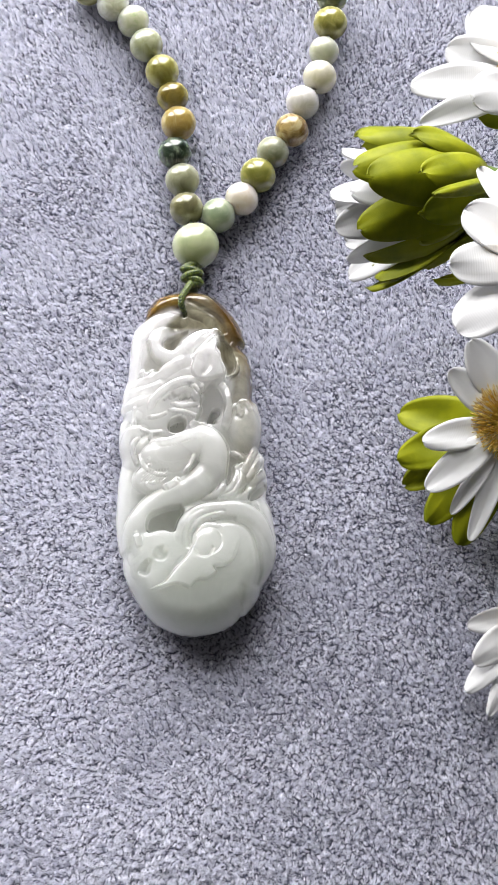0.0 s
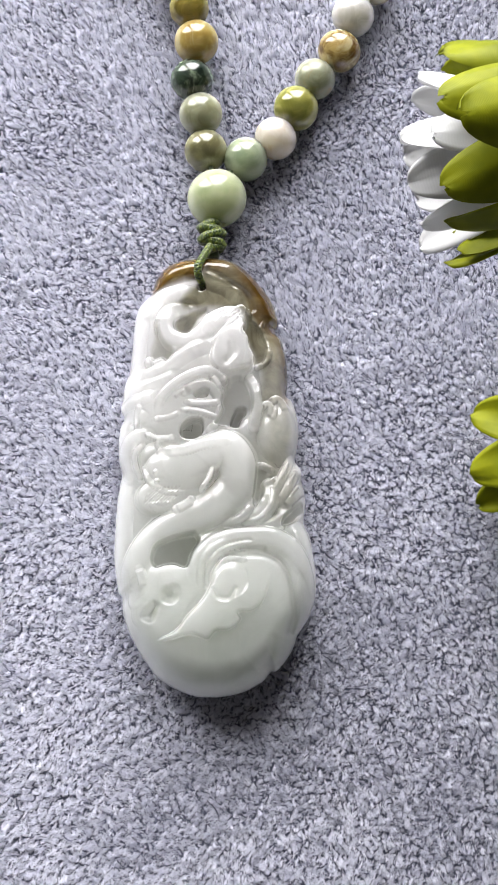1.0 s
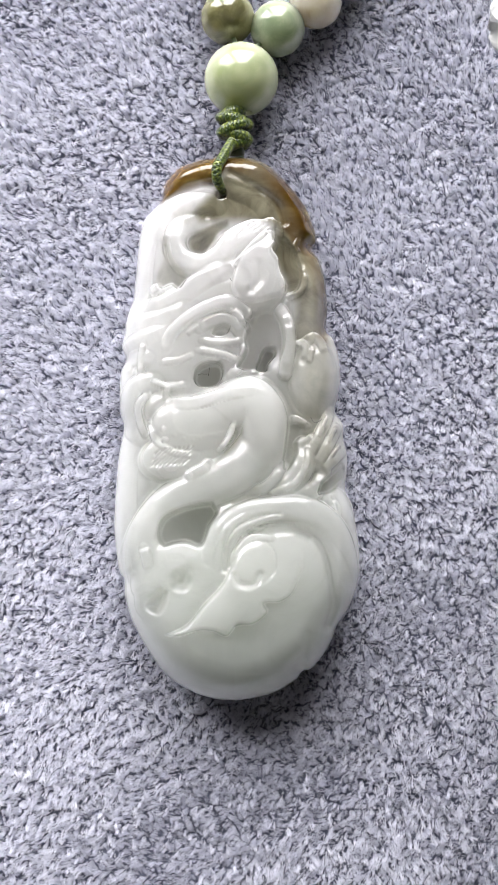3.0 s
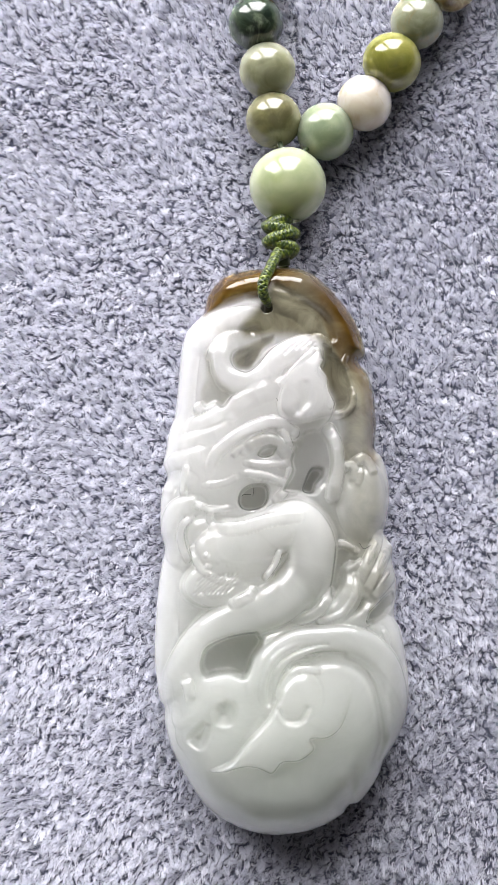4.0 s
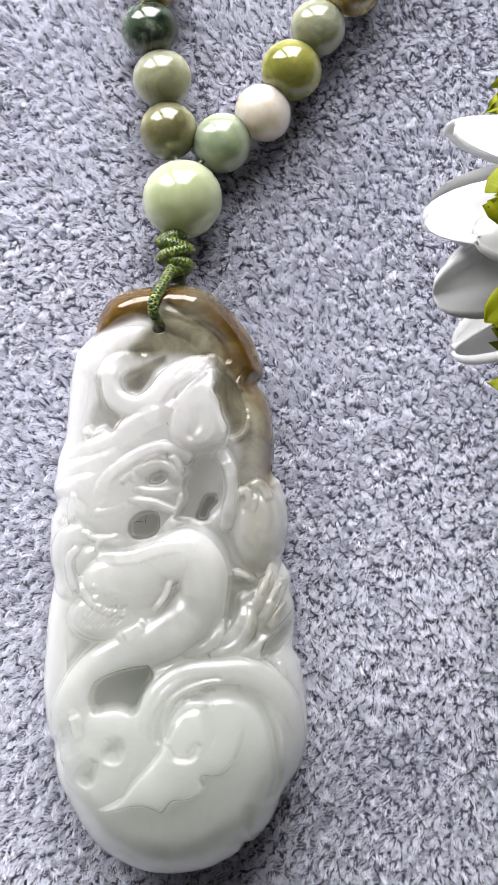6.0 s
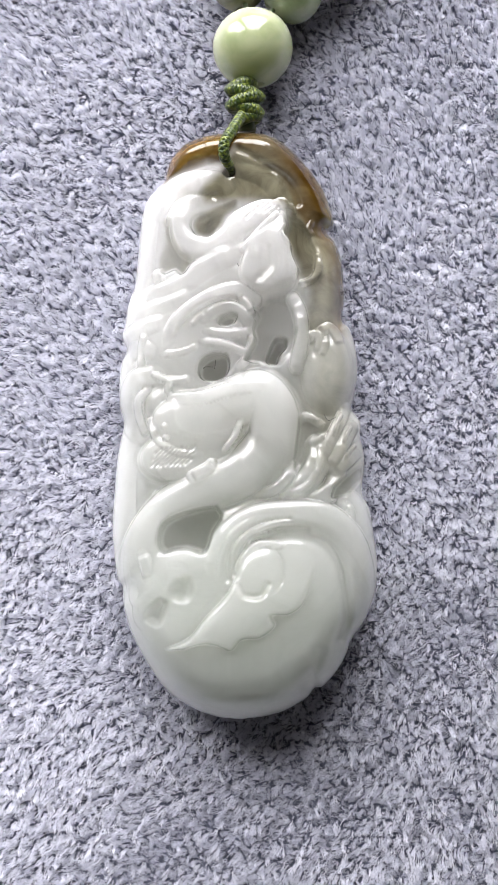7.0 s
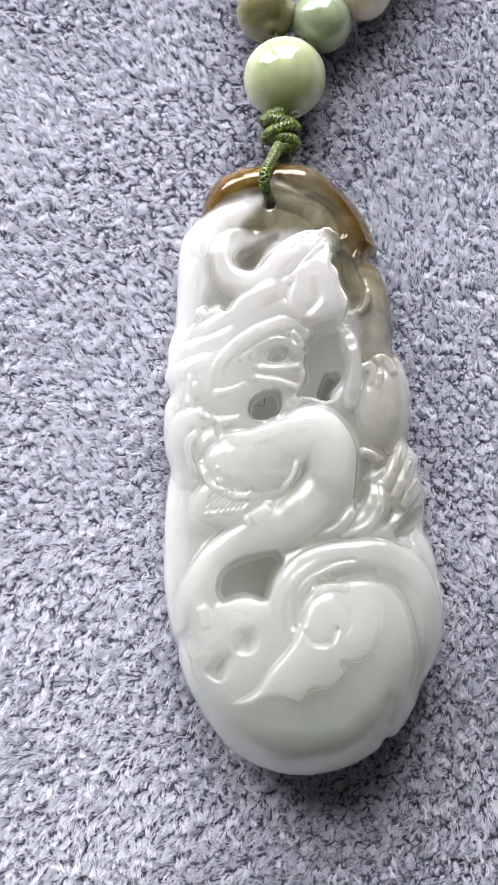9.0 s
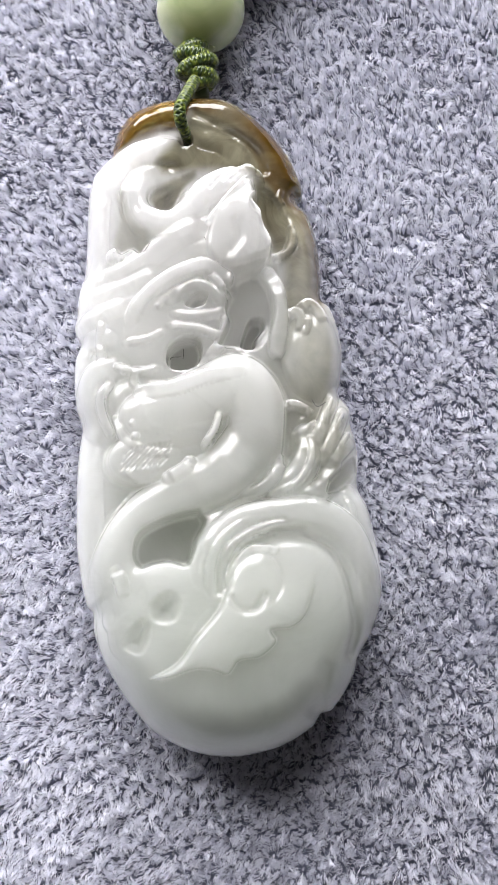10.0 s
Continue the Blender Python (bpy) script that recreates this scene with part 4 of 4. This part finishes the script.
# strand cords, knot and loop
for pts in strand_paths:
    v, f = tube(spline([tuple(p) for p in pts], 60), 0.00035, 8)
    part("strand_cord", mesh_from("strand_cord", v, f), M_CORD, necklace)
knot_at = Vector(((0.0016, 0.0090, 0.0050))).xy.to_3d() + Vector((0, 0, 0.0050))
for i in range(5):
    rad, y = (0.0011, 0.0016, 0.0017, 0.0014, 0.0010)[i], 0.0024 - 0.00100 * i
    tilt = (0.5, -0.6, 0.7, -0.5, 0.4)[i] * 0.0008
    ring = [(knot_at.x + 0.0002 * (i - 2) + rad * math.cos(a), knot_at.y + y + tilt * math.cos(a), knot_at.z + rad * 0.9 * math.sin(a)) for a in np.linspace(0, 2 * math.pi, 14)]
    rope("knot_wrap", ring, 0.00054, 9, M_CORD_LIGHT, necklace, "dark green cord wound round the knot")
v, f = tube(spline([tuple(big_at), tuple(knot_at + Vector((0, 0.001, 0))), tuple(knot_at + Vector((0.0002, -0.0030, -0.0006)))], 24), 0.0010, 10)
part("knot_core", mesh_from("knot_core", v, f), M_CORD, necklace)


def through_stone(*rows):
    return [(x / 1000, y / 1000, z / 1000) for (x, y), z in rows]


rope("cord_loop", through_stone(((1.3, 7.6), 6.0), ((0.1, 4.7), 8.6), ((-0.7, 2.8), 9.9), ((-0.7, 1.4), 9.6), ((-0.2, 0.9), 7.6), ((0.2, 1.4), 3.2)),
     0.00045, 10, M_CORD_LIGHT, necklace, "gold green plaited cord threaded through the hole")
rope("cord_loop", through_stone(((1.9, 8.4), 4.2), ((2.2, 7.7), 2.2), ((2.0, 6.5), 0.4)), 0.00045, 4, M_CORD_LIGHT, necklace, "gold green plaited cord going behind the crown")


# ---- artificial flowers ----
def petal_mesh(name, length, width, cup, bend, tip=0.55, seed=0, thick=0.00013, ripple=0.0003, point=2.3):
    """A fabric petal along +x, cupped across and bent along, with two faces and an edge."""
    rng = random.Random(seed)
    nu, nv = 14, 8
    ph, ph2 = rng.uniform(0, 6), rng.uniform(0, 6)
    top, low = [], []
    for i in range(nu + 1):
        u = 1 - (1 - i / nu) ** 1.7
        w = width / 2 * (0.34 + 0.66 * math.sin(min(1, u / tip) * math.pi / 2)) * (1 if u < tip else math.sqrt(max(0.0, 1 - ((u - tip) / (1 - tip)) ** point)) * 0.9 + 0.1)
        a = bend * u
        cx = length * (math.sin(a) / bend if abs(bend) > 1e-4 else u)
        cz = length * ((1 - math.cos(a)) / bend if abs(bend) > 1e-4 else 0)
        for j in range(nv + 1):
            v = 2 * j / nv - 1
            y = w * v
            z = cz + cup * (2 * y * y / width + 0.03 * width * max(0.0, (u - tip) / (1 - tip)) ** 3) + ripple * math.sin(5 * u + 3 * v + ph) + ripple * 0.5 * math.sin(11 * v + ph2) * u
            x = cx - math.sin(a) * cup * 2 * y * y / width
            top.append((x, y, z + thick / 2))
            low.append((x, y, z - thick / 2))
    c, n = nv + 1, len(top)
    faces = []
    for i in range(nu):
        for j in range(nv):
            q = (i * c + j, (i + 1) * c + j, (i + 1) * c + j + 1, i * c + j + 1)
            faces += [q, tuple(n + k for k in q)[::-1]]
    rim = [i * c for i in range(nu + 1)] + [nu * c + j for j in range(1, nv + 1)] + [i * c + nv for i in range(nu - 1, -1, -1)] + [j for j in range(nv - 1, 0, -1)]
    for a, b in zip(rim, rim[1:] + rim[:1]):
        faces.append((b, a, n + a, n + b))
    me = mesh_from(name, top + low, faces)
    me.polygons.foreach_set("use_smooth", [k < 2 * nu * nv for k in range(len(faces))])
    return me


def stamens(radius, height, count, seed):
    rng = random.Random(seed)
    pieces = []
    for i in range(count):
        a, r = rng.uniform(0, 6.283), radius * math.sqrt(rng.random())
        lean = 0.9 * r / radius + rng.uniform(-0.15, 0.15)
        h = height * rng.uniform(0.7, 1.1)
        b = Vector((r * math.cos(a), r * math.sin(a), 0))
        d = Vector((math.cos(a) * math.sin(lean), math.sin(a) * math.sin(lean), math.cos(lean)))
        pieces.append(tube([b, b + d * h * 0.6, b + d * h], [0.00005, 0.00006, 0.00008], 4))
    v, f = joined(pieces)
    return mesh_from("stamens", v, f)


def frame_for(at, axis, spin=0.0):
    z = Vector(axis).normalized()
    x = Vector((1, 0, 0)) if abs(z.x) < 0.8 else Vector((0, 0, 1))
    x = (x - z * x.dot(z)).normalized()
    return Matrix.Translation(at) @ Matrix((x, z.cross(x), z)).transposed().to_4x4() @ pose(0, 0, 0, 0, 0, spin)


def daisy(at, axis, petals, sepals, label, stem, centre=0.0045, seed=1, rest=(), under=(), point=2.3, curl=0.3):
    """An artificial daisy. petals, sepals: rows of a tip's place and a width in millimetres; rest, under: rows of angle, lift, length, width."""
    rng = random.Random(seed)
    m0 = frame_for(at, axis)
    inv = m0.inverted()
    head = thing("artificial_daisy", m0, label, "artificial flower", "artificial daisies")

    def rows(tips, more, start, low):
        out = []
        for tip, wd in tips:
            d = inv @ Vector(tip)
            ang = math.atan2(d.y, d.x)
            d = d - Vector((start * math.cos(ang), start * math.sin(ang), low))
            out.append((math.degrees(ang), math.degrees(math.atan2(d.z, math.hypot(d.x, d.y))), d.length, wd / 1000))
        return out + [(a, l, ln / 1000, wd / 1000) for a, l, ln, wd in more]

    for i, (ang, lift, ln, wd) in enumerate(rows(petals, rest, centre * 0.45, 0.0)):
        bend = rng.uniform(-0.2, 0.35)
        m = pose(0, 0, 0, 0, 0, ang) @ pose(centre * 0.45, 0, 0.0005 * (i % 2), 0, -lift + math.degrees(bend) / 2, 0) @ pose(0, 0, 0, rng.uniform(-14, 14))
        part("petal", petal_mesh("petal", ln, wd, rng.uniform(-0.04, 0.16), bend, rng.uniform(0.42, 0.62), seed * 50 + i, point=point), M_PETAL, head, "", m)
    for i, (ang, lift, ln, wd) in enumerate(rows(sepals, under, 0.0030, -0.0016)):
        bend = curl + rng.uniform(-0.2, 0.2)
        m = pose(0, 0, -0.0016, 0, 0, ang) @ pose(0.0030, 0, -0.0003 * (i % 3), 0, -lift + math.degrees(bend) / 2, 0) @ pose(0, 0, 0, rng.uniform(-8, 8))
        part("sepal", petal_mesh("sepal", ln, wd, rng.uniform(0.2, 0.4), bend, 0.5, seed * 70 + i, ripple=0.00045, point=2.0), M_SEPAL, head, "yellow green fabric sepal", m)
    v, f = tube([(0, 0, 0.0002), (0, 0, 0.0012), (0, 0, 0.0019), (0, 0, 0.0022)], [centre * 0.9, centre * 0.8, centre * 0.5, centre * 0.1], 24)
    part("flower_disc", mesh_from("flower_disc", v, f), M_STAMEN, head, "golden brown flower disc")
    tagged(part("stamen", stamens(centre, 0.0040, 2400, seed), M_STAMEN, head, "fuzzy golden yellow threads"), kind="stuff")
    v, f = tube(spline([(0, 0, -0.0005), (0, 0, -0.007)] + [tuple(inv @ Vector(p)) for p in stem], 30), 0.0011, 8)
    part("stem", mesh_from("stem", v, f), M_STEM, head)
    v, f = tube([(0, 0, -0.006), (0, 0, -0.0035), (0, 0, -0.0018), (0, 0, -0.0006)], [0.0012, 0.0026, 0.0036, 0.0038], 16)
    part("calyx", mesh_from("calyx", v, f), M_STEM, head)
    return head


def fan(n, a0, a1, lift, ln, wd, seed):
    """Rows for petals spread evenly between two angles."""
    r = random.Random(seed)
    return [(a0 + (a1 - a0) * i / max(1, n - 1) + r.uniform(-5, 5), lift + r.uniform(-7, 7), ln * r.uniform(0.93, 1.06), wd * r.uniform(0.9, 1.1)) for i in range(n)]


# half-open bloom, seen from behind its green sepals
daisy((0.0452, -0.0002, 0.0660), (-1, -0.18, -0.2),
      [((0.0236, 0.0041, 0.0700), 8), ((0.0225, -0.0016, 0.0660), 8), ((0.0243, -0.0040, 0.0730), 7), ((0.0232, -0.0071, 0.0660), 7.5), ((0.0246, -0.0101, 0.0620), 7), ((0.0274, -0.0090, 0.0500), 7), ((0.0254, 0.0080, 0.0560), 8), ((0.0254, 0.0027, 0.0520), 8), ((0.0266, -0.0025, 0.0500), 8)],
      [((0.0233, 0.0045, 0.0770), 8.5), ((0.0229, -0.0042, 0.0800), 8), ((0.0245, -0.0082, 0.0830), 9), ((0.0244, -0.0095, 0.0730), 8), ((0.0263, -0.0104, 0.0620), 7.5), ((0.0284, -0.0131, 0.0530), 6), ((0.0319, 0.0019, 0.0800), 6), ((0.0315, -0.0070, 0.0870), 6.5), ((0.0328, -0.0125, 0.0885), 2.4), ((0.0331, -0.0116, 0.0790), 6.5), ((0.0345, -0.0112, 0.0690), 6.5), ((0.0369, -0.0118, 0.0600), 5.5), ((0.0290, 0.0119, 0.0560), 7.5), ((0.0297, -0.0074, 0.0520), 7.5), ((0.0295, 0.0026, 0.0500), 7.5), ((0.0312, 0.0089, 0.0500), 7.5), ((0.0300, -0.0116, 0.0550), 6.5)],
      "half-open white artificial daisy with bright green sepals", [(0.070, 0.012, 0.05), (0.095, 0.02, 0.012), (0.13, 0.02, 0.0)], 0.0030, 11, curl=0.95)
# open daisy low on the carpet
daisy((0.0627, -0.0248, 0.0170), (-0.12, -0.1, 1),
      [((0.0495, -0.0162, 0.0210), 7), ((0.0537, -0.0105, 0.0220), 7.5), ((0.0442, -0.0297, 0.0195), 6.2), ((0.0448, -0.0382, 0.0170), 6.4), ((0.0497, -0.0422, 0.0140), 3.8), ((0.0536, -0.0471, 0.0120), 4.6), ((0.0607, -0.0445, 0.0140), 6)],
      [((0.0427, -0.0199, 0.0040), 8.6), ((0.0417, -0.0297, 0.0060), 8.6), ((0.0433, -0.0342, 0.0030), 7.5), ((0.0473, -0.0418, 0.0030), 8), ((0.0535, -0.0463, 0.0030), 8)],
      "open white artificial daisy with a golden centre", [(0.085, -0.02, 0.003), (0.11, -0.012, 0.0), (0.14, -0.01, 0.0)], 0.0056, 12,
      fan(6, -70, 75, 12, 14, 6, 3), fan(4, -60, 60, -14, 18, 8, 4), 1.6)
# upper bloom
daisy((0.0609, 0.0275, 0.0520), (0.05, -0.1, 1),
      [((0.0394, 0.0275, 0.0490), 7.6), ((0.0402, 0.0188, 0.0510), 5.4), ((0.0462, 0.0349, 0.0500), 10), ((0.0516, 0.0427, 0.0490), 11), ((0.0475, 0.0187, 0.0600), 8.5)],
      [((0.0522, 0.0228, 0.0460), 8), ((0.0544, 0.0400, 0.0460), 8)],
      "white artificial daisy with long pointed petals", [(0.085, 0.035, 0.025), (0.11, 0.04, 0.003), (0.14, 0.035, 0.0)], 0.0045, 13,
      fan(6, -100, 80, 8, 16, 7, 5), fan(4, -60, 60, -20, 13, 8, 6), 1.4)
# raised bloom, nearest to the lens
daisy((0.0500, -0.0205, 0.0850), (0.0, 0.0, 1),
      [((0.0380, -0.0130, 0.0860), 7.6), ((0.0354, -0.0215, 0.0860), 6.6), ((0.0361, -0.0305, 0.0850), 7.2), ((0.0419, -0.0040, 0.0800), 3.5)],
      [((0.0385, -0.0141, 0.0620), 3.0)],
      "white artificial daisy raised on its stem", [(0.075, 0.0, 0.05), (0.10, 0.0, 0.01), (0.14, 0.0, 0.0)], 0.0045, 14,
      fan(6, -110, 110, 4, 13, 7, 7), fan(4, -60, 60, -25, 14, 8, 8))
# lowest bloom, lying on the carpet
daisy((0.0674, -0.0603, 0.0070), (-0.05, 0.0, 1),
      [((0.0534, -0.0622, 0.0060), 5.2), ((0.0538, -0.0693, 0.0060), 6.2), ((0.0531, -0.0754, 0.0050), 5.6), ((0.0567, -0.0794, 0.0040), 4.6)],
      [], "white artificial daisy lying on the carpet", [(0.09, -0.06, 0.003), (0.11, -0.06, 0.0), (0.14, -0.06, 0.0)], 0.0045, 15,
      fan(6, -65, 95, 6, 15, 6, 9), fan(5, -60, 60, -4, 12, 7, 10), 1.6)
